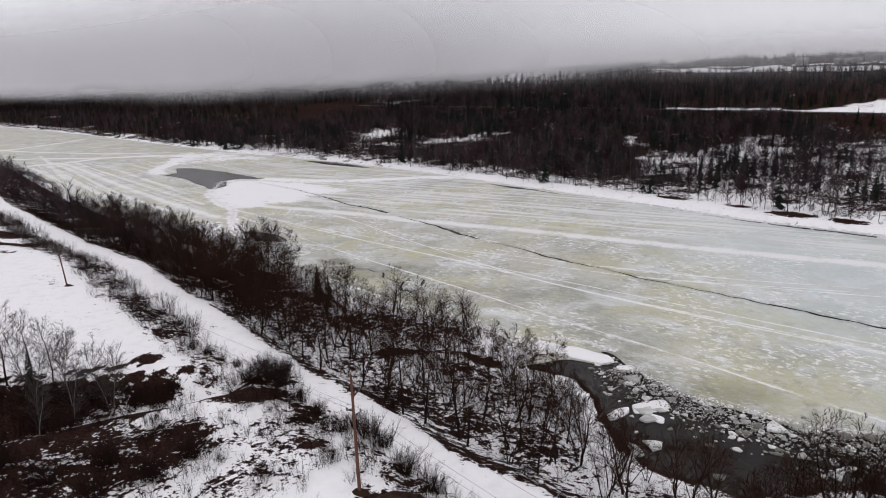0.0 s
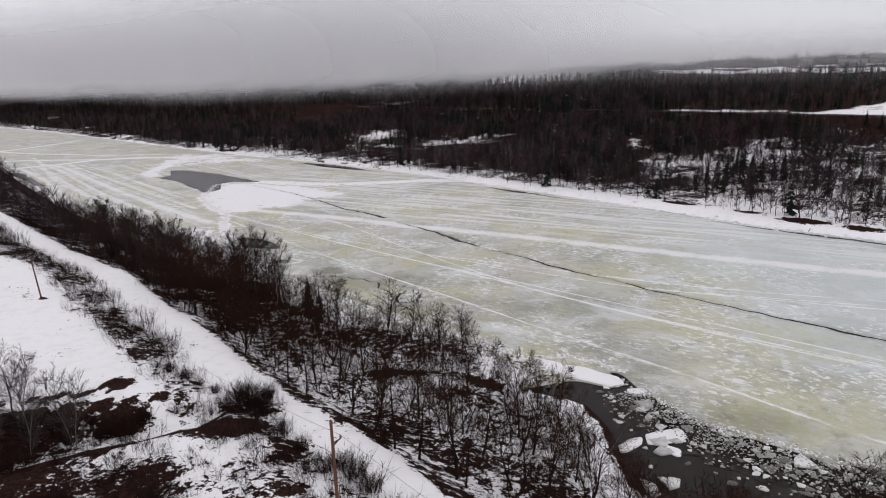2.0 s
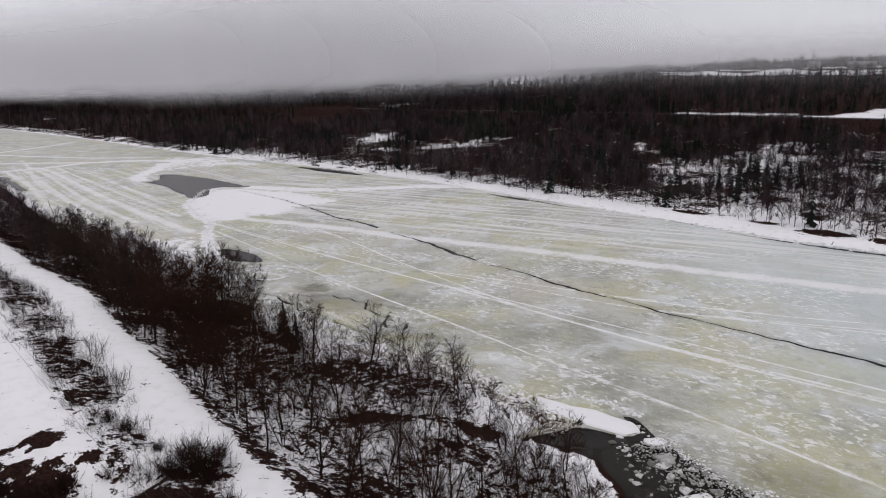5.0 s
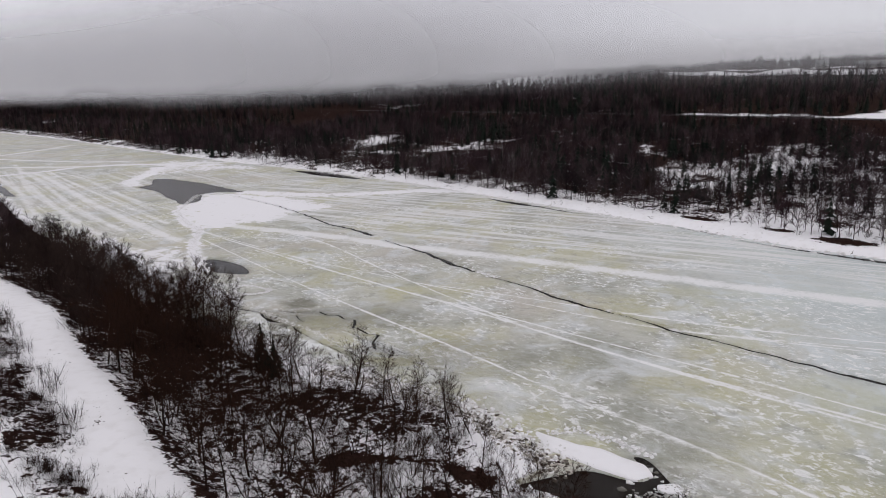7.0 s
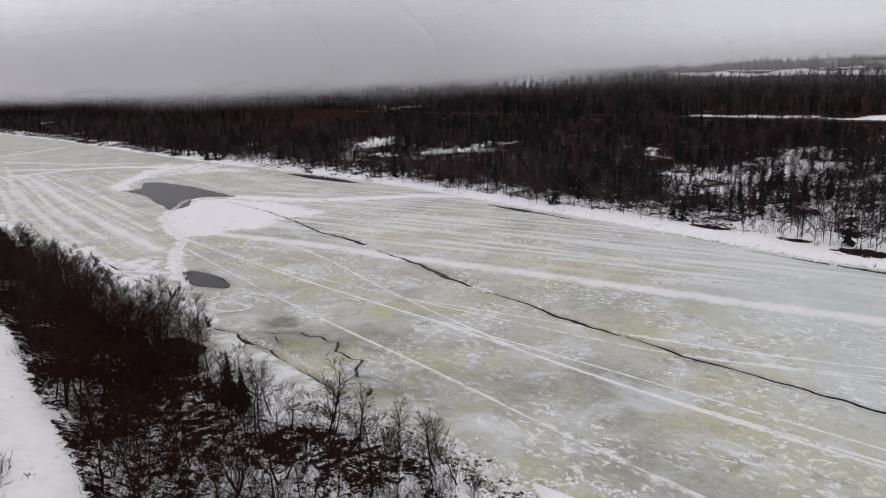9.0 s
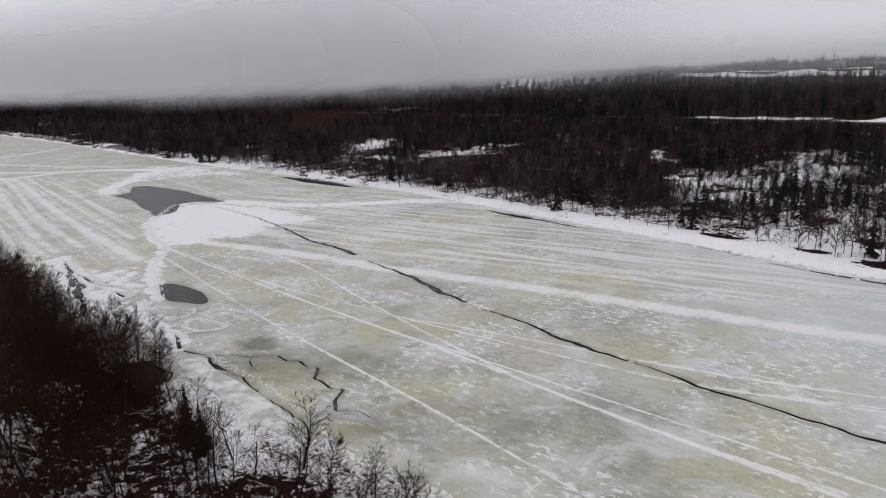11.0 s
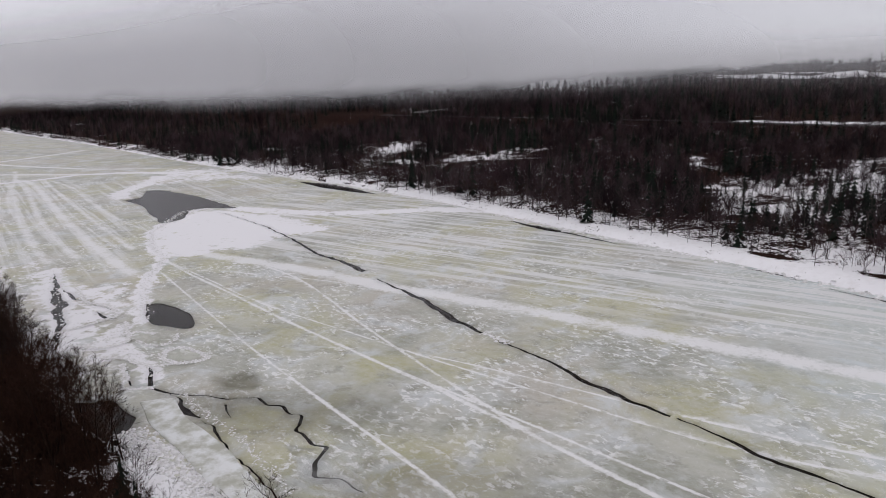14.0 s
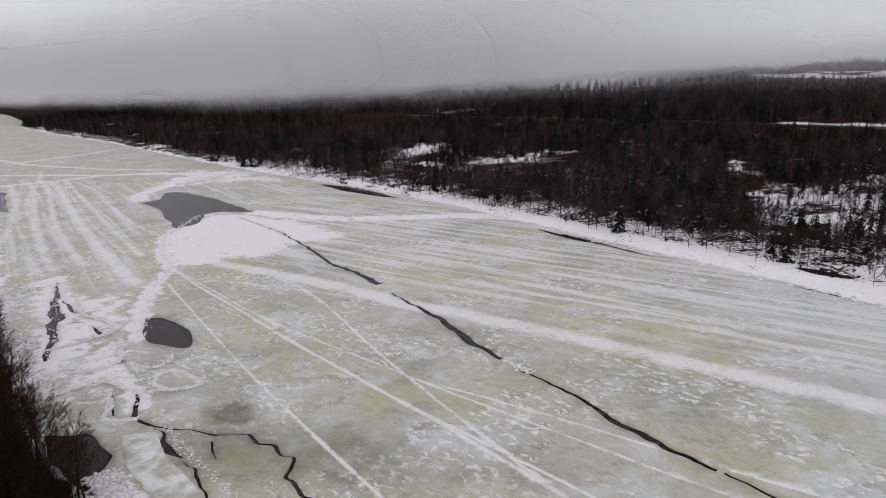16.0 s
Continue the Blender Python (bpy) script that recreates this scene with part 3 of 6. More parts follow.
RIDGES = [[(-107, 322), (-114, 314), (-109, 288), (-107, 275), (-95, 253), (-85, 240), (-81, 228), (-80, 222), (-74, 208), (-68, 197), (-63, 187)],
          [(-160, 350), (-170, 366), (-172, 394), (-182, 428), (-165, 445)],
          [(-300, 380), (-267, 398), (-250, 415), (-238, 440), (-211, 452), (-180, 440)],
          [(-63, 187), (-66, 180), (-60, 172), (-52, 168), (-47, 160)],
          [(-109, 226), (-94, 206), (-84, 193), (-76, 182), (-70, 172)]]
DRIFT = np.array([(-112, 312), (-106, 319), (-92, 315), (-69, 303), (-45, 281), (-56, 268), (-64, 251), (-74, 248), (-77, 240), (-86, 241), (-96, 253), (-107, 272), (-111, 288)], float)
DRIFT_LEFT = np.array([(-82, 222), (-67, 196), (-60, 178), (-52, 160), (-60, 158), (-78, 174), (-100, 200), (-122, 228), (-140, 250), (-120, 236), (-100, 222), (-90, 214)], float)
DRIFT_FAR = np.array([(-200, 470), (-165, 475), (-120, 428), (-100, 405), (-150, 405), (-175, 375), (-185, 400)], float)


BANDS = [([(-100, 262), (-74, 243), (-50, 233), (-31, 221), (-11, 209), (9, 199), (27, 189), (47, 176.5), (64, 167), (85, 155), (103, 146), (140, 125)], 4.2, 0.82),
         ([(-262, 425), (-225, 385), (-157, 303), (-125, 266), (-96, 234), (-78, 215)], 2.8, 0.8), ([(-270, 420), (-239, 385), (-167, 293), (-132, 251), (-110, 228)], 2.4, 0.65),
         ([(-266, 424), (-231, 385), (-159, 293), (-123, 252), (-105, 234)], 2.2, 0.7), ([(-250, 425), (-217, 385), (-130, 284), (-96, 246)], 1.8, 0.7),
         ([(-270, 405), (-226, 358), (-176, 292), (-152, 258)], 2.6, 0.65), ([(-355, 490), (-353, 530), (-347, 566), (-350, 642)], 6, 0.8),
         ([(-244, 420), (-205, 385), (-160, 330), (-120, 285)], 1.5, 0.6), ([(-300, 470), (-270, 430), (-215, 350), (-180, 305)], 2.2, 0.65), ([(-256, 430), (-212, 375), (-150, 300), (-112, 258)], 1.0, 0.6), ([(-235, 415), (-196, 372), (-146, 312), (-100, 268)], 1.0, 0.55), ([(-280, 430), (-235, 370), (-185, 305), (-146, 262)], 1.2, 0.6),
         ([(-330, 440), (-285, 446), (-240, 441), (-200, 447), (-160, 450), (-120, 462)], 4.5, 0.9), ([(-420, 560), (-330, 500), (-250, 470), (-190, 470)], 4, 0.8)]


TRACKS = [([(-86, 234), (-65, 209), (-46, 186), (-28, 165), (-15, 151), (-5, 140), (4, 131), (15, 117), (24, 107), (29, 104), (43, 87), (50, 77), (58, 70)], 1.0),
          ([(-86, 240), (-69, 222), (-51, 206), (-35, 189), (-24, 180), (-16, 172), (-8, 165), (0, 158), (9, 149), (15, 143), (35, 123), (52, 108), (80, 86)], 1.4),
          ([(-83, 237), (-58, 214), (-42, 198), (-29, 189), (-20, 183), (-11, 176), (-2, 169), (13, 159), (22, 153), (28, 148), (35, 143), (41, 140), (60, 133), (90, 122)], 1.0),
          ([(-67, 235), (-64, 241), (-46, 226), (-37, 217), (-18, 187), (-8, 173), (-1, 164), (5, 156), (15, 142), (31, 127), (48, 113), (76, 90)], 1.2),
          ([(-60, 225), (-48, 223), (-38, 219), (-17, 212), (-6, 203)], 0.9),
          ([(-80, 240), (-66, 226), (-60, 232), (-52, 233), (-40, 226)], 0.8),
          ([(-3, 171), (14, 163), (23, 157), (38, 148), (45, 144.5), (52, 141), (62, 137), (90, 128)], 0.9),
          ([(47, 138), (53, 135.5), (62, 133.5), (85, 126)], 1.0),
          ([(53, 246), (50, 238), (49, 228), (52, 220), (60, 213)], 1.0),
          ([(-16, 172), (-2, 160), (14, 147), (30, 133), (55, 112), (80, 90)], 1.0)]
BANDS += [(points, 0.46 * width, 0.76) for points, width in TRACKS]


def build_ice():
    xs, ys = np.meshgrid(np.arange(-330, 112, 2.2), np.arange(56, 520, 2.2))
    rng = np.random.default_rng(3)
    px, py = xs.ravel() + rng.uniform(-0.5, 0.5, xs.size), ys.ravel() + rng.uniform(-0.5, 0.5, xs.size)
    d, e, _ = shores(px, py)
    keep = (d < 3) & (e < 3)
    px, py = px[keep], py[keep]
    xs, ys = np.meshgrid(np.arange(-2600, 400, 35.0), np.arange(-300, 2900, 35.0))
    qx, qy = xs.ravel(), ys.ravel()
    d, e, _ = shores(qx, qy)
    far = (d < 40) & (e < 40) & ~((qx > -330) & (qx < 112) & (qy > 56) & (qy < 520))
    px, py = np.r_[px, qx[far]], np.r_[py, qy[far]]
    for line, half, _ in BANDS:
        p, normal, t = smooth_line(line, 1.2 if half < 1 else 1.8)
        for f in (-1.15, -0.6, 0.0, 0.6, 1.15):
            px, py = np.r_[px, p[:, 0] + normal[:, 0] * half * f], np.r_[py, p[:, 1] + normal[:, 1] * half * f]
    close = np.zeros(px.shape, bool)
    for h in HOLES:
        box = (px > h[:, 0].min() - 2) & (px < h[:, 0].max() + 2) & (py > h[:, 1].min() - 2) & (py < h[:, 1].max() + 2)
        if box.any():
            i = np.where(box)[0]
            close[i] |= np.hypot(px[i][:, None] - h[:, 0], py[i][:, None] - h[:, 1]).min(1) < 0.7
    px, py = px[~close], py[~close]
    points, edges = [Vector((a, b)) for a, b in zip(px, py)], []
    for h in HOLES:
        k = len(points)
        points += [Vector((a, b)) for a, b in h]
        edges += [(k + i, k + (i + 1) % len(h)) for i in range(len(h))]
    from mathutils.geometry import delaunay_2d_cdt
    v, _, tris, *_ = delaunay_2d_cdt(points, edges, [], 0, 1e-4)
    v, tris = np.array([tuple(p) for p in v]), np.array([t for t in tris if len(t) == 3])
    mid = v[tris].mean(1)
    gone = np.zeros(len(tris), bool)
    for h in HOLES:
        gone |= inside(mid[:, 0], mid[:, 1], h)
    d, e, _ = shores(mid[:, 0], mid[:, 1])
    gone |= (d > 30) | (e > 30)
    tris = tris[~gone]
    x, y = v[:, 0], v[:, 1]
    d, e, _ = shores(x, y)
    snow = np.maximum(ease(d, -9, -1) * 0.62 * ease(-x, 2, 14), ease(e, -3.5, -1) * 0.5)
    snow = np.maximum(snow, ease(d, -3, -0.5) * 0.5)
    for k, ridge in enumerate(RIDGES):
        a = np.abs(away(x, y, np.array(ridge, float))[0])
        snow = np.maximum(snow, (1 - ease(a, 1, (3.2, 9, 7, 3, 5)[k])) * 0.8)
    for poly, soft in ((DRIFT, 8), (DRIFT_LEFT, 9), (DRIFT_FAR, 14)):
        a = np.abs(away(x, y, np.vstack([poly, poly[:1]]))[0]) * np.where(inside(x, y, poly), 1, -1)
        snow = np.maximum(snow, ease(a, -soft, soft) * (0.80 if soft == 8 else 0.56))
    band = np.abs(away(x, y, np.array([(-94, 320), (-73, 312), (-54, 308), (-34, 311), (-14, 315), (4, 312)], float))[0])
    snow = np.maximum(snow, (1 - ease(band, 2, 9)) * 0.75)
    stain = np.hypot((x + 31.8) / 4.4, (y - 158.6) / 3.9) + 0.7 * (grain(x, y, 4, 55) - 0.5)
    wet = np.maximum((1 - ease(stain, 0.78, 1.08)) * 0.9, (1 - ease(np.hypot((x - 0) / 22, (y - 130) / 10), 0.3, 1.2)) * 0.42)
    wet = np.maximum(wet, (1 - ease(np.hypot((x + 22) / 20, (y - 150) / 9), 0.4, 1.2)) * 0.5)
    wet = np.maximum(wet, (1 - ease(np.hypot((x - 35) / 14, (y - 80) / 6), 0.4, 1.2)) * 0.45)
    pale = np.zeros(x.shape)
    for line, half, how in BANDS:
        off, along = away(x, y, smooth_line(line, 8)[0])
        pale = np.maximum(pale, how * (1 - ease(np.abs(off), half * 0.25, half * 1.15)) * ease(along, 0, half * 5) * ease(along[np.abs(off) < 9].max() - along, 0, half * 5))
    count = {}
    for t in tris.tolist():
        for a, b in zip(t, t[1:] + t[:1]):
            count[(a, b)] = 1
    rim = np.array([(a, b) for a, b in count if (b, a) not in count])
    n = len(v)
    verts = np.vstack([np.c_[v, np.zeros(n)], np.c_[v, np.full(n, -0.45)]])
    walls = np.vstack([np.c_[rim[:, 0], rim[:, 0] + n, rim[:, 1]], np.c_[rim[:, 1], rim[:, 0] + n, rim[:, 1] + n]])
    me = mesh_of("ice", verts, np.vstack([tris, walls]), M_ICE, snow=np.r_[snow, snow], wet=np.r_[wet, wet], pale=np.r_[pale, pale])
    tagged(new("ice", me), "mottled grey-green river ice with cracks and open pools", "ice", kind="structure")


build_ice()
q = np.array([(-4200, -600), (900, -600), (900, 4500), (-4200, 4500)], float)
tagged(new("water", mesh_of("water", np.c_[q, np.full(4, -0.22)], [(0, 1, 2, 3)], M_WATER)), "still grey-brown open water between the ice", "water", kind="structure")


# ---- trees ----
def tubes(segments, sides, tip=False):
    """Tapered prisms for rows of (start, end, radius, radius); with tip, pyramids that end in a point."""
    s = np.asarray(segments, float)
    p, q, ra, rb = s[:, 0:3], s[:, 3:6], s[:, 6], s[:, 7]
    w = q - p
    w /= np.linalg.norm(w, axis=1, keepdims=True) + 1e-9
    ref = np.where(np.abs(w[:, 2:3]) > 0.9, np.array([[1.0, 0, 0]]), np.array([[0, 0, 1.0]]))
    u = np.cross(w, ref)
    u /= np.linalg.norm(u, axis=1, keepdims=True) + 1e-9
    v = np.cross(w, u)
    a = np.arange(sides) * 2 * np.pi / sides
    ring = u[:, None] * np.cos(a)[None, :, None] + v[:, None] * np.sin(a)[None, :, None]
    low = p[:, None] + ring * ra[:, None, None]
    n, k = len(s), np.arange(sides)
    if tip:
        verts = np.concatenate([low, q[:, None]], 1).reshape(-1, 3)
        base = np.arange(n)[:, None] * (sides + 1)
        f = np.stack([base + k, base + (k + 1) % sides, base + sides + 0 * k], 2)
        return verts, f.reshape(-1, 3)
    high = q[:, None] + ring * rb[:, None, None]
    verts = np.concatenate([low, high], 1).reshape(-1, 3)
    base = np.arange(n)[:, None] * 2 * sides
    f1 = np.stack([base + k, base + (k + 1) % sides, base + sides + k], 2)
    f2 = np.stack([base + (k + 1) % sides, base + sides + (k + 1) % sides, base + sides + k], 2)
    return verts, np.concatenate([f1, f2], 1).reshape(-1, 3)


def joined(*pieces):
    verts, tris, n = [], [], 0
    for v, t in pieces:
        verts.append(v)
        tris.append(t + n)
        n += len(v)
    return np.vstack(verts), np.vstack(tris)


def bough(rng, start, way, long, radius, pieces, bend, rise, taper=0.55):
    """A crooked bough: its segments and the points along it."""
    p, w, rows, spots = np.array(start, float), np.array(way, float), [], []
    for i in range(pieces):
        w = w + rng.normal(0, bend, 3) + np.array([0, 0, rise])
        w /= np.linalg.norm(w)
        q = p + w * long / pieces
        ra, rb = radius * (1 - taper * i / pieces), radius * (1 - taper * (i + 1) / pieces)
        rows.append([*p, *q, ra, rb])
        spots.append((q, w.copy(), rb))
        p = q
    return rows, spots


def turned(rng, w, angle):
    """A way that leaves w at about the angle, to a random side."""
    side = np.cross(w, rng.normal(0, 1, 3))
    side /= np.linalg.norm(side) + 1e-9
    return w * math.cos(angle) + side * math.sin(angle)


def blades(rows, r):
    """One thin triangle for each row of (start, end, half width)."""
    t = np.asarray(rows, float)
    w = t[:, 3:6] - t[:, 0:3]
    side = np.cross(w, r.normal(0, 1, (len(t), 3)))
    side /= np.linalg.norm(side, axis=1, keepdims=True) + 1e-9
    side *= t[:, 6:7]
    verts = np.stack([t[:, 0:3] - side, t[:, 0:3] + side, t[:, 3:6]], 1).reshape(-1, 3)
    return verts, np.arange(len(verts)).reshape(-1, 3)


def reach(p, w, mid, radius, half):
    """How far from p, along w, the edge of a domed crown lies."""
    scale = np.array([1 / radius, 1 / radius, 1 / half])
    a, b = (p - mid) * scale, w * scale
    k, h, c = b @ b, a @ b, a @ a - 1
    return (-h + math.sqrt(max(h * h - k * c, 0.0))) / k if h * h > k * c else 0.0


def bare_tree(seed, tall, trunk_r, spread, stems=1, first=0.3, limbs=12, lean=0.05, twig=0.009, rise=0.07, crook=0.06):
    """The trunk and the domed crown of a leafless tree: limbs, branches and a haze of fine twigs."""
    rng = np.random.default_rng(seed)
    trunk, big, mid, fine = [], [], [], []
    dome, half, radius = np.array([0, 0, tall * (0.5 + first / 2)]), tall * (0.52 - first / 2), spread * tall
    for s in range(stems):
        a = rng.uniform(0, 6.28)
        out = (lean if stems == 1 else 0.24) * rng.uniform(0.5, 1.3)
        long = tall * (0.9 if s == 0 else rng.uniform(0.65, 0.85))
        rows, spots = bough(rng, (0.25 * math.cos(a) * (stems > 1), 0.25 * math.sin(a) * (stems > 1), -0.4), (out * math.cos(a), out * math.sin(a), 1), long,
                            trunk_r * (1 if stems == 1 else 0.7), 9, crook, 0.03, 0.9)
        trunk += rows
        for k in range(limbs // stems + 1):
            f = first * 0.8 + (0.96 - first * 0.8) * (k + rng.uniform(0, 1)) / (limbs // stems + 1)
            p, w, r0 = spots[min(8, int(f * 9))]
            p = p - w * rng.uniform(0, long / 9)
            way = turned(rng, w, rng.uniform(0.5, 1.05))
            size = min(max(reach(p, way, dome, radius, half) * rng.uniform(0.7, 1.0), 0.06 * tall), 0.45 * tall)
            rows1, spots1 = bough(rng, p, way, size, max(0.03, r0 * 0.5), 4, 0.17, rise, 0.75)
            big += rows1
            for j in range(8):
                q, w1, r1 = spots1[min(3, int(rng.uniform(0.4, 4)))]
                p1 = q - w1 * rng.uniform(0, size / 4)
                way1 = turned(rng, w1, rng.uniform(0.35, 0.95))
                size1 = min(max(reach(p1, way1, dome, radius, half) * rng.uniform(0.6, 1.05), 0.05 * tall), 0.22 * tall)
                rows2, _ = bough(rng, p1, way1, size1, max(0.014, r1 * 0.4), 1, 0.2, rise, 0.7)
                mid += rows2
                p2, q2 = np.array(rows2[0][:3]), np.array(rows2[0][3:6])
                w2 = (q2 - p2) / (np.linalg.norm(q2 - p2) + 1e-9)
                for _ in range(14):
                    s2 = p2 + (q2 - p2) * rng.uniform(0.1, 1) ** 0.7
                    w3 = turned(rng, w2, rng.uniform(0.2, 0.85)) + np.array([0, 0, 0.10])
                    fine.append([*s2, *(s2 + w3 * rng.uniform(0.25, 1.0) * tall * 0.075), twig])
    return tubes(trunk, 6), joined(tubes(big, 4), tubes(mid, 3), blades(fine, rng))


def fir_tree(seed, tall, wide, tiers=15):
    """The trunk and the drooping, ragged boughs of a conifer."""
    rng = np.random.default_rng(seed)
    verts, tris = [], []
    for k in range(tiers):
        f = k / (tiers - 1)
        z, r = tall * (0.10 + 0.86 * f), wide * (1 - f) ** 0.85 + 0.12
        for _ in range(int((11 if tiers > 10 else 7) - 4 * f)):
            a, long = rng.uniform(0, 6.28), r * rng.uniform(0.6, 1.15)
            c, s = math.cos(a), math.sin(a)
            w, drop = long * 0.34, long * rng.uniform(0.25, 0.5)
            n = len(verts)
            verts += [(0, 0, z + 0.05 * tall), (c * long * 0.6 - s * w, s * long * 0.6 + c * w, z - drop * 0.5), (c * long, s * long, z - drop), (c * long * 0.6 + s * w, s * long * 0.6 - c * w, z - drop * 0.5),
                      (c * long * 0.55, s * long * 0.55, z - drop * 0.15)]
            tris += [(n, n + 1, n + 4), (n + 1, n + 2, n + 4), (n + 2, n + 3, n + 4), (n + 3, n, n + 4)]
    return tubes([[0, 0, -0.4, 0, 0, tall * 0.97, wide * 0.07, 0.02]], 6), (np.array(verts, float), np.array(tris))


def brush_mesh(seed, tall, wide, stems=15, twigs=7, thin=1.0):
    """A cheap bush: stems and twigs of one blade each."""
    r, fine = np.random.default_rng(seed), []
    for _ in range(stems):
        a, out = r.uniform(0, 6.28), r.uniform(0.05, 0.75) * wide / tall
        p = np.array([r.normal(0, wide * 0.18), r.normal(0, wide * 0.18), -0.2])
        w = np.array([math.cos(a) * out, math.sin(a) * out, 1.0]) * tall * r.uniform(0.45, 1.05)
        fine.append([*p, *(p + w), 0.028 * thin])
        for _ in range(twigs):
            s = p + w * r.uniform(0.15, 0.8)
            v = w + r.normal(0, 0.45, 3) * tall
            fine.append([*s, *(s + v / np.linalg.norm(v) * tall * r.uniform(0.15, 0.4)), 0.016 * thin])
    return blades(fine, r)


def tree_thing(name, label, category, trunk, crown, trunk_mat, crown_mat, group):
    ob = tagged(new(name), label, category, group)
    part("trunk", mesh_of("trunk", *trunk, trunk_mat, True), ob)
    part("crown", mesh_of("crown", *crown, crown_mat), ob)
    return ob


def planted(x, y, turn=0.0, size=1.0, sink=0.0, lean=0.0):
    m = pose(x, y, height(x, y) - sink, lean * math.cos(turn), lean * math.sin(turn), math.degrees(turn))
    return m @ Matrix.Scale(size, 4)


def set_out(model, spots, used):
    """Stands copies of a thing at the spots; the first takes the thing itself."""
    for x, y, size, turn in spots:
        m = planted(x, y, turn, size, 0.05)
        if model.name in used:
            ob = copy_thing(model, Matrix.Identity(4))
            ob.matrix_basis = m
        else:
            used.add(model.name)
            model.matrix_basis = m


used = set()
tall_trees = [tree_thing("bare_tree", "tall leafless grey-brown tree with fine upswept twigs on the river bank", "tree", *bare_tree(k, 12, 0.14, 0.25, 1, 0.26, 15, 0.10, 0.012, 0.10), M_BARK, M_TWIG, "bare trees on the bank") for k in (1, 2, 3)]
wide_trees = [tree_thing("bare_tree", "spreading leafless tree with crooked dark limbs", "tree", *bare_tree(10 + k, 10, 0.17, 0.44, 1, 0.20, 13, 0.30, 0.012, crook=0.14), M_BARK, M_TWIG, "bare trees on the bank") for k in (1, 2, 3)]
stem_trees = [tree_thing("bare_tree", "leafless clump of several slender dark stems", "tree", *bare_tree(20 + k, 9.5, 0.12, 0.34, 3, 0.24, 12, 0.18, 0.012, crook=0.10), M_BARK, M_TWIG, "bare trees on the bank") for k in (1, 2, 3)]
birches = [tree_thing("birch_tree", "slender pale-barked birch without leaves", "birch", *bare_tree(30 + k, 9.5, 0.085, 0.27, 1, 0.18, 22, 0.06, 0.008), M_BIRCH, M_PALE_TWIG, "birches") for k in (1, 2)]
firs = [tree_thing("fir_tree", "dark green conifer with drooping boughs", "conifer", *fir_tree(40 + k, 10, 2.2), M_BARK, M_NEEDLE, "conifers") for k in (1, 2)]


def scatter(count, low_x, high_x, low_y, high_y, test, gap, seed):
    """Places at least gap apart that pass the test."""
    r, found, cell = np.random.default_rng(seed), [], {}
    x, y = r.uniform(low_x, high_x, count), r.uniform(low_y, high_y, count)
    z, bare, d, e = shape(x, y)
    chance = test(x, y, d, e)
    ok = r.uniform(0, 1, count) < chance
    g = gap if np.ndim(gap) else np.full(count, gap)
    for i in np.where(ok)[0]:
        key = (int(x[i] // g[i]), int(y[i] // g[i]))
        if any((x[i] - a) ** 2 + (y[i] - b) ** 2 < g[i] ** 2 for u in (-1, 0, 1) for v in (-1, 0, 1) for a, b in cell.get((key[0] + u, key[1] + v), ())):
            continue
        cell.setdefault(key, []).append((x[i], y[i]))
        found.append(i)
    return x[found], y[found], z[found], r


def strewn(name, label, category, models, x, y, z, sizes, turns, shades, material):
    """Many alike plants in one mesh."""
    verts, tris, shade, n = [], [], [], 0
    pick = np.random.default_rng(5).integers(0, len(models), len(x))
    for k, (v, t) in enumerate(models):
        i = np.where(pick == k)[0]
        if not len(i):
            continue
        c, s, g = np.cos(turns[i])[:, None], np.sin(turns[i])[:, None], sizes[i][:, None]
        px = (v[:, 0] * c - v[:, 1] * s) * g + x[i][:, None]
        py = (v[:, 0] * s + v[:, 1] * c) * g + y[i][:, None]
        pz = v[:, 2] * g + z[i][:, None]
        verts.append(np.stack([px, py, pz], 2).reshape(-1, 3))
        tris.append((t[None] + (np.arange(len(i)) * len(v))[:, None, None]).reshape(-1, 3) + n)
        shade.append(np.repeat(shades[i], len(v)))
        n += len(i) * len(v)
    me = mesh_of(name, np.vstack(verts), np.vstack(tris), material, shade=np.concatenate(shade))
    return tagged(new(name, me), label, category, kind="stuff")


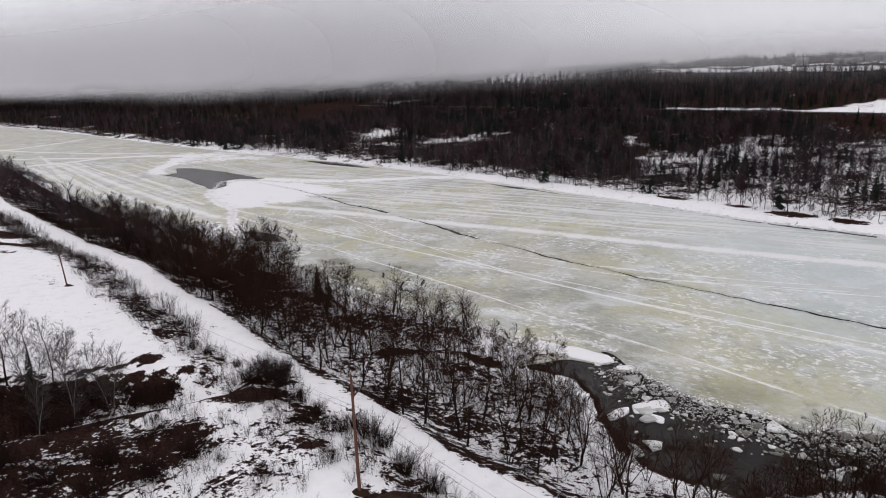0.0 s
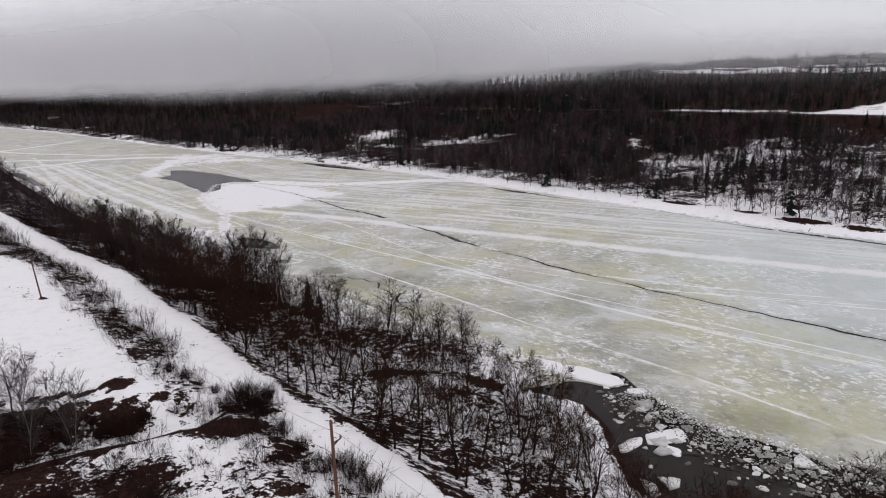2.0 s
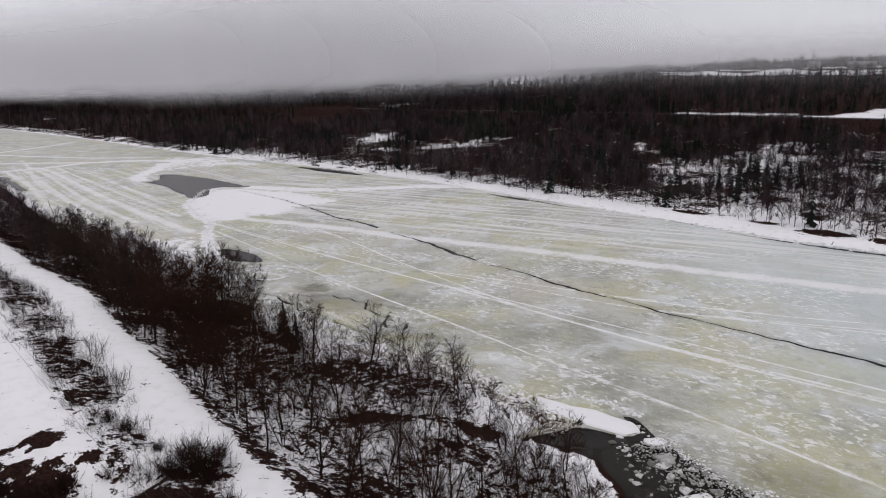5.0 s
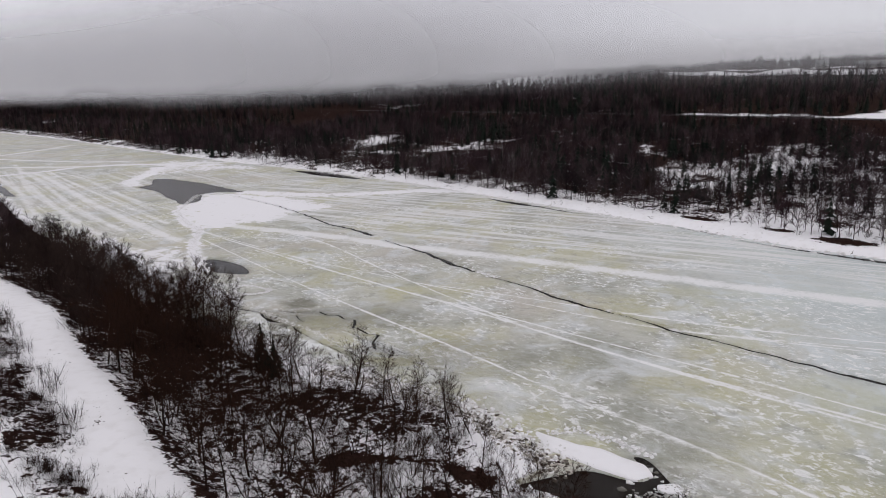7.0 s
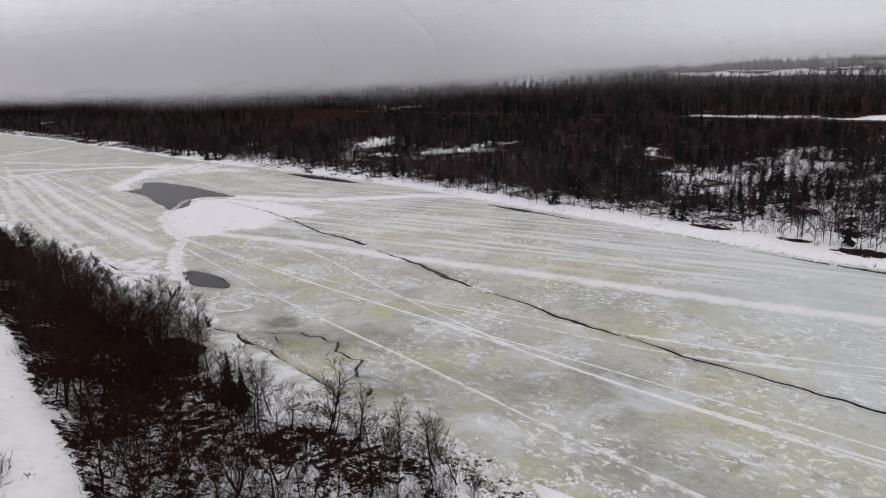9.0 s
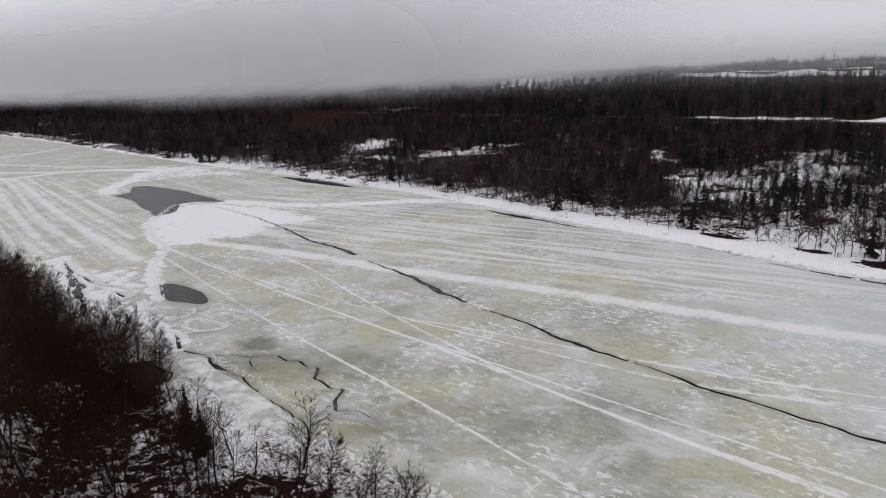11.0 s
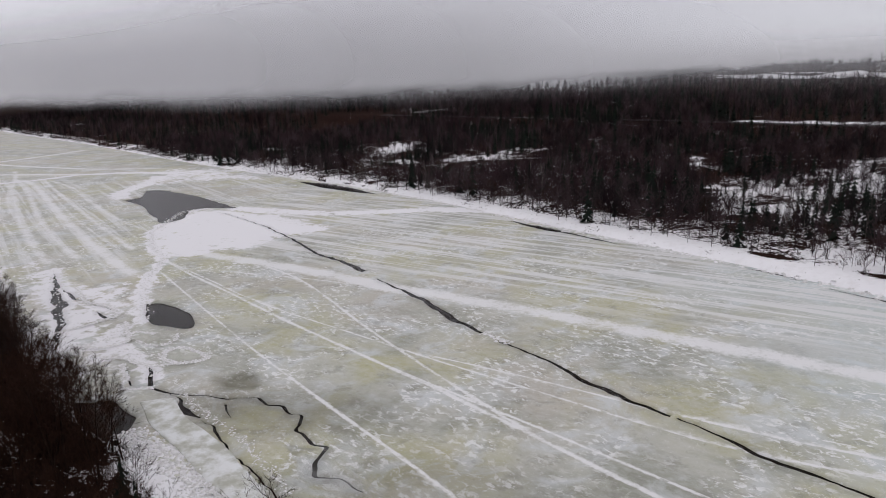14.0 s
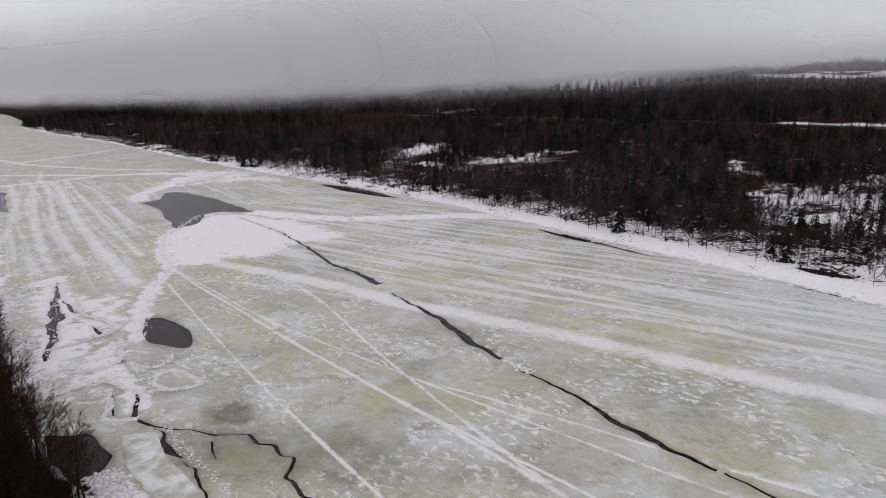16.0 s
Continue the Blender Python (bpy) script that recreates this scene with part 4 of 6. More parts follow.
# the wooded bank below the snowy lane: crowded upstream, open towards the inlet
def bank_woods():
    def test(x, y, d, e):
        s = -away(x, y, LANE_EDGE)[0]
        return ((d > np.where(x < -38, 1.2, np.where(x < -8, 7.0, 3))) & (s < -1.5)) * (0.6 + 0.4 * ease(-x, 8, 35)) * (1 - 0.8 * oval(x, y, -2, 92, 10, 5))
    x, y, z, r = scatter(9000, -112, 48, 38, 300, test, np.where(np.arange(9000) % 3 == 0, 4.0, 2.9), 21)
    up = x < -60
    light = [joined(*bare_tree(200 + k, 11, 0.14, 0.27, 1, 0.26, 9, 0.12, 0.016, 0.09)) for k in range(5)]
    strewn("leafless_woods", "leafless grey-brown trees crowding the upstream bank", "woods", light, x[up], y[up], z[up] - 0.1, r.uniform(0.75, 1.25, up.sum()), r.uniform(0, 6.28, up.sum()), r.uniform(0, 0.6, up.sum()), M_BANKWOOD)
    x, y = x[~up], y[~up]
    for px, py in zip(x, y):
        kind = r.uniform()
        if px > -25:
            models = stem_trees if kind < 0.4 else wide_trees if kind < 0.75 else tall_trees
        else:
            models = tall_trees if kind < 0.5 else wide_trees if kind < 0.7 else stem_trees
        size = r.uniform(0.7, 1.12) if px > -2 else r.uniform(0.5, 1.0) if px > -25 else r.uniform(0.6, 1.0)
        size = min(size * (1.25 if px < -40 else 1.08), ((9.5 if px < -38 else 5.0) + 0.5 * float(shores(np.array([px]), np.array([py]))[0][0])) / 11)
        set_out(models[r.integers(len(models))], [(px, py, size, r.uniform(0, 6.28))], used)


bank_woods()
edge_line, edge_side, _ = smooth_line([(-37, 136), (-43, 139.5), (-53, 146.5), (-64, 157), (-77, 171), (-98, 192)], 2.6)
for k, (p, q) in enumerate(zip(edge_line, edge_side)):
    px, py = p + q * (1.2 + (k * 7 % 5) * 0.5)
    set_out((tall_trees + stem_trees + wide_trees)[k * 4 % 9], [(px, py, 0.85 + (k * 11 % 7) * 0.06, k * 1.7)], used)
set_out(wide_trees[0], [(-13.5, 116.5, 0.98, 0.5), (38, 52.5, 1.05, 2.1), (41, 53.5, 1.0, 4.0), (35, 52, 0.8, 1.0), (43.5, 51, 0.95, 5.0), (39.5, 49.5, 1.0, 0.2)], used)
set_out(tall_trees[0], [(-45, 129, 1.35, 0.4), (-42, 130.5, 1.4, 1.4), (-47, 131.5, 1.25, 2.2), (-39.5, 131, 1.3, 4.1)], used)
set_out(tall_trees[1], [(-44, 132, 1.35, 0.9), (-49.5, 130.5, 1.15, 3.0), (-41, 127.5, 1.3, 5.2), (-37, 129, 1.15, 1.0)], used)
set_out(tall_trees[2], [(-59, 69, 0.95, 0), (-57, 71, 0.8, 1), (-53.5, 70, 0.75, 2), (-63, 71, 0.9, 3), (-66, 68, 0.8, 4)], used)
set_out(birches[0], [(-43, 64.5, 1.05, 0.3), (-46.5, 62, 0.9, 2.0), (-49, 66, 1.0, 3.3), (-52.5, 64.5, 0.95, 1.1)], used)
set_out(birches[1], [(-44.8, 66.5, 1.0, 1.2), (-47.5, 57, 0.75, 4.2), (-51, 68, 0.95, 5.0), (-55, 67, 0.9, 0.7)], used)
set_out(firs[0], [(-56, 69.5, 0.48, 0.0), (-29, 121, 0.85, 1.0), (-61, 70, 0.35, 2.0)], used)
set_out(firs[1], [(-26.5, 119, 0.7, 0.0)], used)
fallen = copy_thing(birches[1], Matrix.Identity(4))
fallen.matrix_basis = pose(17.0, 70.0, height(17.0, 70.0) + 0.5, 0, 72, 35) @ Matrix.Scale(0.75, 4)
tagged(fallen, "pale fallen birch leaning over the water's edge")

# single trees in front of the far woods
x, y, z, r = scatter(900, -140, 128, 170, 460, lambda x, y, d, e: ((e > np.interp(x, [-20, 40, 110], [2.5, 5, 8])) & (e < 26)) * 0.6, 5.5, 27)
for px, py in zip(x, y):
    kind = r.uniform()
    models = birches if kind < 0.35 else firs if kind < 0.40 else stem_trees if kind < 0.8 else wide_trees
    set_out(models[r.integers(2)], [(px, py, r.uniform(0.65, 1.15), r.uniform(0, 6.28))], used)
set_out(firs[0], [(110, 245, 1.15, 0.4), (214.7, 350, 0.95, 1.1), (146, 416, 1.2, 2.0)], used)
set_out(firs[1], [(219, 344, 0.85, 0.3), (166, 403, 1.3, 2.6), (161, 404, 1.1, 0.9)], used)

# bushes by the lane, the mound and the gully
shrubs = [tagged(new("shrub", mesh_of("shrub", *brush_mesh(60 + k, 2.7, 2.6, 34, 10, 0.75), M_BRUSH)), "leafless dark brown shrub with fine upright twigs in the snow", "shrub", "shrubs by the lane") for k in range(4)]


dense_shrubs = [tagged(new("dense_shrub", mesh_of("dense_shrub", *brush_mesh(160 + k, 3.4, 3.4, 80, 11), M_BRUSH)), "thick dark leafless bush standing in the snow", "shrub", "thick bushes by the lane") for k in range(3)]
for k, (px, py, size) in enumerate(((-26, 74, 1.35), (-24.3, 72, 1.0), (-27.8, 75.8, 1.1), (-24.8, 76.2, 0.8), (-28.8, 72.8, 0.9), (-40, 68, 1.0), (-41.5, 67, 0.85), (-38.3, 70.5, 0.8), (-32, 77.5, 0.5), (-40, 83, 0.75), (-37.5, 81.5, 0.6),
                                    (-10.8, 57.5, 1.05), (-9, 54.5, 0.9), (-14, 58.5, 0.8), (-6.2, 49.5, 0.9), (-12.6, 60, 0.7), (-3.2, 46.5, 0.85), (-17.5, 63, 0.7), (-20.5, 66.5, 0.8), (-46, 58, 0.9), (-36, 50, 1.0),
                                    (-31, 47, 1.0), (-41, 47, 1.05), (-28, 50.5, 0.8), (-47, 50, 1.0), (-35, 44.5, 0.9), (-52, 63, 1.0), (-57, 61, 1.0), (-64, 62, 1.1), (-70, 60, 1.0), (-47, 67.5, 0.9), (-50, 66.5, 0.8), (-54, 65.5, 1.0), (-58, 64.5, 0.9), (-44, 69, 0.7), (-61, 66, 0.8))):
    set_out(dense_shrubs[k % 3], [(px, py, size, k * 1.3)], used)


def lane_shrubs():
    def test(x, y, d, e):
        s = -away(x, y, LANE_EDGE)[0]
        hedge = ease(s, 6.5, 8) * (1 - ease(s, 12, 15)) * np.where(x < -34, 0.95, 0.8)
        low = oval(x, y, -36, 52, 15, 11) * 0.6 + oval(x, y, -18, 52, 12, 8) * 0.16 + oval(x, y, -25.5, 73, 4, 4) + oval(x, y, -39, 69, 5, 3) * 0.8 + oval(x, y, -55, 65, 14, 5) * 0.7
        foot = (s > -2.5) * (s < -0.5) * 0.25
        return np.maximum(np.maximum(hedge, low), foot) * (d > 3)
    x, y, z, r = scatter(2600, -150, 20, 38, 215, test, 1.5, 25)
    for px, py in list(zip(x, y))[:300]:
        set_out(shrubs[r.integers(4)], [(px, py, r.uniform(0.35, 0.95), r.uniform(0, 6.28))], used)


lane_shrubs()


# ---- far woods ----
def far_bare(seed, tall, boughs=22, twigs=5, thick=1.0):
    r = np.random.default_rng(seed)
    rows = [[0, 0, -0.5, r.normal(0, 0.2), r.normal(0, 0.2), tall * 0.85, 0.15 * thick, 0.03]]
    fine = []
    for _ in range(boughs):
        a, f = r.uniform(0, 6.28), r.uniform(0.12, 0.85)
        out = r.uniform(0.4, 1.1)
        long = tall * (0.42 - 0.27 * f) * r.uniform(0.8, 1.3)
        p = np.array([0, 0, tall * f])
        w = np.array([math.cos(a) * out, math.sin(a) * out, 0.9])
        w /= np.linalg.norm(w)
        fine.append([*p, *(p + w * long), 0.09 * thick])
        for _ in range(twigs):
            w2 = w + r.normal(0, 0.45, 3)
            s = p + w * long * r.uniform(0.2, 0.85)
            fine.append([*s, *(s + w2 * long * r.uniform(0.35, 0.7)), 0.065 * thick])
    return joined(tubes(rows, 3), blades(fine, r))


def far_brush(seed, tall, stems=26, thick=1.0):
    """A low thicket of stems."""
    r = np.random.default_rng(seed)
    fine = []
    for _ in range(stems):
        a, out = r.uniform(0, 6.28), r.uniform(0.05, 0.7)
        p = np.array([r.normal(0, 0.5), r.normal(0, 0.5), -0.2])
        w = np.array([math.cos(a) * out, math.sin(a) * out, 1.0]) * tall * r.uniform(0.5, 1.0)
        fine.append([*p, *(p + w), 0.05 * thick])
        for _ in range(2):
            s = p + w * r.uniform(0.2, 0.7)
            fine.append([*s, *(s + (w + r.normal(0, 0.5, 3) * tall * 0.5) * 0.45), 0.04 * thick])
    return blades(fine, r)


def far_fir(seed, tall, tiers=8):
    """A slim conifer of drooping boughs, two faces each."""
    r, verts = np.random.default_rng(seed), []
    for k in range(tiers):
        f = k / (tiers - 1)
        z, wide = tall * (0.10 + 0.80 * f), tall * 0.21 * (1 - f) ** 0.7 + 0.15
        for _ in range(6 if f < 0.6 else 4):
            a, long = r.uniform(0, 6.28), wide * r.uniform(0.6, 1.2)
            c, s, w, drop = math.cos(a), math.sin(a), long * 0.42, long * r.uniform(0.3, 0.6)
            top, left, tip, right = (0, 0, z + 0.07 * tall), (c * long * 0.6 - s * w, s * long * 0.6 + c * w, z - drop * 0.6), (c * long, s * long, z - drop), (c * long * 0.6 + s * w, s * long * 0.6 - c * w, z - drop * 0.6)
            verts += [top, left, tip, top, tip, right]
    v = np.array(verts, float)
    return joined(tubes([[0, 0, -0.4, 0, 0, tall, tall * 0.012, 0.02]], 3), (v, np.arange(len(v)).reshape(-1, 3)))


def woods(count, box, test, gap, seed, part_fir, low, high, patchy=1.1):
    x, y, z, r = scatter(count, *box, test, gap, seed)
    fir = r.uniform(0, 1, len(x)) < part_fir(x, y)
    size, turn, shade = r.uniform(low, high, len(x)) * (1 - patchy / 2 + patchy * grain(x, y, 20, seed + 50)), r.uniform(0, 6.28, len(x)), r.uniform(0, 1, len(x)) ** 2
    return x, y, z, size, turn, shade, fir


def plant_woods():
    def dense(x, y, d, e):
        band = (e > np.interp(x, [-20, 40, 110], [2, 3.5, 6.5])) & (e < np.where(y - x * 0.2 > 435, 218, 190))
        return band * (1 - 0.88 * clearing(x, y, e)) * np.interp(e, [7, 12, 30], [0.7, 0.9, 1]) * (1 - 0.12 * terrace(x, y))

    def belt(x, y, d, e):
        return ((e > 218) & (e < 350)) * (1 - clearing(x, y, e)) * (1 - 0.72 * glade_woods(x, y))

    def upper(x, y, d, e):
        fields = ease(x, 195, 235) * ease(e, 405, 440)
        return ((e > 350) & (e < 900)) * (1 - 0.66 * glade_woods(x, y)) * (1 - 0.97 * fields) * np.interp(e, [350, 400, 620, 900], [1, 0.9, 0.6, 0.4])

    beyond = lambda x, y, d, e: ((e > 3) & (e < 430)) * (1 - strip(x, y, [(-600, 1000), (-690, 1170)], 12, 3)) * ((x < -255) | (y > 635))
    clumps = lambda x, y: (0.05 + 0.55 * (grain(x, y, 24, 3) > 0.56)) * np.where(shores(x, y)[1] < 24, 0.35, 1.0) * (1 - 0.5 * oval(x, y, 60, 340, 60, 70))
    near = woods(62000, (-260, 240, 150, 640), dense, 3.0, 31, clumps, 0.62, 1.05, 0.8)
    x, y, z, size, turn, shade, fir = near
    size = size * young(x, y, shores(x, y)[1]) * np.where(fir, 1.1, 1.0)
    slim = terrace(x, y) > 0.5
    kinds = (("leafless_woods", "dense leafless reddish-brown woods along the far bank", [far_bare(k, 11, 20, 5, 0.85) for k in range(6)], ~fir & ~slim, M_WOODS),
             ("leafless_woods", "thin slender leafless trees on the snowy terrace", [far_bare(20 + k, 12, 17, 4, 1.0) for k in range(4)], ~fir & slim, M_WOODS),
             ("fir_woods", "dark conifers among the leafless woods by the river", [far_fir(50 + k, 11) for k in range(4)], fir, M_NEEDLE))
    for name, label, models, which, material in kinds:
        strewn(name, label, "woods", models, *(c[which] for c in (x, y, z, size, turn, shade)), material)
    edge = lambda x, y, d, e: ((e > np.interp(x, [-20, 40, 110], [3, 6, 10])) & (e < 75)) * np.interp(e, [4, 30, 75], [0.8, 0.6, 0.2]) * (1 + terrace(x, y))
    bx, by, bz, bsize, bturn, bshade, _ = woods(900, (-150, 190, 150, 480), edge, 4.5, 36, lambda x, y: 0 * x, 0.7, 1.1)
    strewn("birch_woods", "pale-stemmed birches among the dark woods of the far bank", "woods", [far_bare(70 + k, 11, 9, 2, 0.6) for k in range(4)], bx, by, bz, bsize, bturn, bshade, M_PALE)
    # the belt above the road: conifers and leafless trees, crowded to one even height
    x, y, z, size, turn, shade, fir = woods(26000, (-330, 420, 340, 900), belt, 4.0, 34, lambda x, y: 0.14 + 0.40 * ease(x, 60, 150) * (grain(x, y, 40, 8) > 0.45), 0.8, 1.12, 0.5)
    size = size * (1 - 0.30 * ease(x, 120, 190))
    strewn("leafless_woods", "dense leafless woods above the road on the hillside", "woods", [far_bare(100 + k, 12.5, 18, 3, 1.9) for k in range(5)], *(c[~fir] for c in (x, y, z, size, turn, shade)), M_WOODS)
    strewn("fir_woods", "dense dark conifer belt above the road on the hillside", "woods", [far_fir(110 + k, 13, 7) for k in range(4)], *(c[fir] for c in (x, y, z, size, turn, shade)), M_NEEDLE)
    far = [woods(34000, (-330, 760, 300, 1200), upper, np.where(np.arange(34000) % 2 == 0, 4.7, 6.2), 32, lambda x, y: 0.14 + 0.3 * (grain(x, y, 40, 8) > 0.5), 0.7, 1.05, 0.6),
           woods(26000, (-1000, -160, 430, 1700), beyond, 6.4, 33, lambda x, y: 0.18 + 0.3 * (grain(x, y, 80, 4) > 0.55), 0.8, 1.15, 0.6)]
    x, y, z, size, turn, shade, fir = (np.concatenate(c) for c in zip(*far))
    strewn("leafless_woods", "distant leafless woods on the misty hillside", "woods", [far_bare(10 + k, 12, 13, 2, 2.0) for k in range(4)], *(c[~fir] for c in (x, y, z, size, turn, shade)), M_WOODS)
    strewn("fir_woods", "distant dark conifers on the misty hillside", "woods", [far_fir(60 + k, 12, 6) for k in range(4)], *(c[fir] for c in (x, y, z, size, turn, shade)), M_NEEDLE)
    hx, hy, hz, hsize, hturn, hshade, _ = woods(9000, (-3000, -300, 800, 3400), lambda x, y, d, e: ((d > 15) | (e > 300)) * (y - 0.2 * x > 1000), 13, 37, lambda x, y: 0 * x, 1.1, 1.9)
    strewn("leafless_woods", "woods in the haze at the bend of the river", "woods", [far_bare(75 + k, 12, 8, 2, 6.0) for k in range(3)], hx, hy, hz, hsize, hturn, hshade, M_WOODS)
    # rounded copses and hedges on the hilltop fields
    ridge = lambda x, y, d, e: (e > 385) * (e < 2000) * ease(x, 205, 250) * np.maximum(ease(grain(x, y, 70, 39, 2), 0.50, 0.56) * ease(e, 585, 600), 0.8 * ease(e, 650, 720) * ease(grain(x, y, 90, 40, 2), 0.42, 0.5)) * (1 - 0.95 * ease(e, 596, 602) * (1 - ease(e, 612, 622)))
    rx, ry, rz, rsize, rturn, rshade, _ = woods(17000, (200, 1000, 400, 1350), ridge, 6.5, 38, lambda x, y: 0 * x, 0.6, 1.05)
    strewn("leafless_woods", "hazy rounded copses on the hilltop fields", "woods", [far_bare(85 + k, 10, 11, 3, 2.6) for k in range(3)], rx, ry, rz, rsize, rturn, rshade, M_WOODS)
    sx, sy, sz, ssize, sturn, sshade, _ = woods(9000, (-300, 900, 850, 2000), lambda x, y, d, e: (e > 780) * 1.0, 11, 39, lambda x, y: 0 * x, 0.8, 1.3)
    strewn("leafless_woods", "hazy woods along the skyline", "woods", [far_bare(95 + k, 12, 9, 2, 3.6) for k in range(3)], sx, sy, sz, ssize, sturn, sshade, M_WOODS)


def plant_brush():
    under = lambda x, y, d, e: ((e > 5) & (e < 198)) * (1 - 0.9 * clearing(x, y, e)) * np.interp(e, [5, 12], [0.4, 1]) * (1 - 0.55 * terrace(x, y))
    x, y, z, size, turn, shade, _ = woods(26000, (-180, 240, 150, 480), under, 3.6, 41, lambda x, y: 0 * x, 0.4, 0.9)
    strewn("undergrowth", "brown leafless undergrowth between the trees of the far bank", "undergrowth", [far_brush(k, 2.6, 14, 1.3) for k in range(4)], x, y, z, size, turn, shade, M_WOODS)

    def near_test(x, y, d, e):
        s = -away(x, y, LANE_EDGE)[0]
        wood = ((d > np.where(x < -38, 0.6, np.where(x < -12, 6.0, 2.5))) & (s < -1)) * (0.24 + 0.42 * ease(-x, 22, 40) - 0.15 * ease(-x, 44, 56) + 0.8 * oval(x, y, -9, 108, 14, 6, -25) + 0.7 * oval(x, y, 8, 76, 10, 7) + 0.8 * oval(x, y, 17, 79, 5, 8))
        hedge = ease(s, 6, 8) * (1 - ease(s, 12, 16)) * np.where(x < -32, 1.0, 0.75) + (s > -2.2) * (s < -0.6) * 0.5
        low = oval(x, y, -42, 51, 17, 11) * 1.0 + oval(x, y, -33, 54, 8, 8) * 0.8 + oval(x, y, -40, 42, 26, 8) * 0.8 + oval(x, y, -18, 52, 12, 8) * 0.10 + oval(x, y, -25.5, 73.5, 3.5, 3) + oval(x, y, -39, 69, 4, 3) * 0.8 + oval(x, y, -58, 63, 18, 6) * 0.75
        return np.maximum(np.maximum(wood, hedge * (s > -3)), low * (s > 2)) * (1 - strip(x, y, [(-30, 68), (-39, 64), (-44, 60), (-47, 54), (-49, 46)], 1.4, 0.5))
    def upstream(x, y, d, e):
        s = -away(x, y, LANE_EDGE)[0]
        return (d > 2.5) & (s < -1)
    x3, y3, z3, size, turn, shade, _ = woods(12000, (-420, -108, 150, 560), upstream, 2.6, 43, lambda x, y: 0 * x, 0.5, 1.05)
    strewn("leafless_woods", "leafless dark woods on the bank upstream", "woods", [far_bare(30 + k, 10, 22, 5, 0.7) for k in range(5)], x3, y3, z3, size, turn, shade, M_WOODS)
    x2, y2, z2, size, turn, shade, _ = woods(20000, (-150, 50, 34, 260), near_test, 1.25, 42, lambda x, y: 0 * x, 0.4, 1.15)
    strewn("undergrowth", "dense dark reddish-brown thicket of fine twigs along bank and lane", "undergrowth", [brush_mesh(80 + k, 3.0, 2.8, 17, 7, 0.8) for k in range(5)], x2, y2, z2, size, turn, shade, M_THICKET)
    wall = lambda x, y, d, e: ((d > 0.5) & (d < 8) & (x < -36 - 0.25 * (150 - y)) & (away(x, y, LANE_EDGE)[0] > 6)) * 1.0
    x4, y4, z4, size, turn, shade, _ = woods(16000, (-125, -20, 110, 230), wall, 0.95, 44, lambda x, y: 0 * x, 0.6, 1.1)
    strewn("undergrowth", "tall dense reddish-black thicket at the water's edge", "undergrowth", [brush_mesh(90 + k, 3.4, 2.8, 14, 6) for k in range(5)], x4, y4, z4, size, turn, shade, M_THICKET)


plant_woods()
plant_brush()


# ---- low cloud over the far hillside ----
def cloud_material(low, high, left_x, right_x, most, right_low, right_most, tone):
    """Thin at its lower edge, thicker above, fading out into the sky; it thins out downstream."""
    m = Mat("low_cloud")
    side = m.step(m.axis("X"), left_x, right_x)
    soft = m.math("ADD", m.axis("Z"), m.math("MULTIPLY", m.math("SUBTRACT", m.noise(0.008, 4, 0.5), 0.5), 20))
    a = m.step(m.math("SUBTRACT", soft, m.math("MULTIPLY", side, right_low - low)), low, high)
    a = m.math("MULTIPLY", a, m.step(m.axis("Z"), 65, 235, 1, 0.0))
    a = m.math("MULTIPLY", a, m.math("ADD", m.math("MULTIPLY", side, right_most - most), most))
    m.done((tone, tone, tone * 1.035), 1.0, spec=0.0)
    return m.veil(a)


CLOUD_LINE = np.vstack([FAR[1:14], [(-800, 1000), (-1250, 1200), (-2100, 1380), (-4000, 1500)]])


def cloud_bank(offset, low, high, left_x, right_x, most, right_low=30, right_most=0.0, top=1400, tone=0.75):
    """A hanging sheet of mist that follows the far shore at some distance inland."""
    line, normal, t = smooth_line(CLOUD_LINE, 30)
    line = line - normal * offset
    for _ in range(80):
        line[1:-1] = (line[:-2] + 2 * line[1:-1] + line[2:]) / 4
    z = np.array([low - 20, low, low + 15, low + 35, low + 70, top])
    n, k = len(line), len(z)
    sway = np.array([0, 4, 8, 12, 20, 40.0])
    xy = line[:, None] - normal[:, None] * sway[None, :, None]
    verts = np.dstack([xy, np.broadcast_to(z, (n, k))]).reshape(-1, 3)
    i = (np.arange(n - 1)[:, None] * k + np.arange(k - 1)).ravel()
    me = mesh_of("low_cloud", verts, np.stack([i, i + 1, i + k + 1, i + k], 1), cloud_material(low, high, left_x, right_x, most, right_low, right_most, tone), True)
    tagged(new("low_cloud", me), "grey low cloud hanging over the wooded hillside", "cloud", kind="structure")


cloud_bank(110, 24, 56, -320, 0, 0.45)
cloud_bank(170, 25, 55, -260, 60, 0.52)
cloud_bank(235, 26, 56, -180, 140, 0.60, 30, 0.04)
cloud_bank(320, 26, 55, -120, 230, 0.65, 36, 0.14)
cloud_bank(440, 22, 52, 0, 330, 0.75, 38, 0.24, tone=0.78)
CLOUD_LINE = np.array([(1600, 1900), (900, 2300), (0, 2300), (-900, 2200), (-1800, 1900), (-3200, 1500)], float)
cloud_bank(0, 26, 85, 4000, 5000, 0.95, tone=0.80)


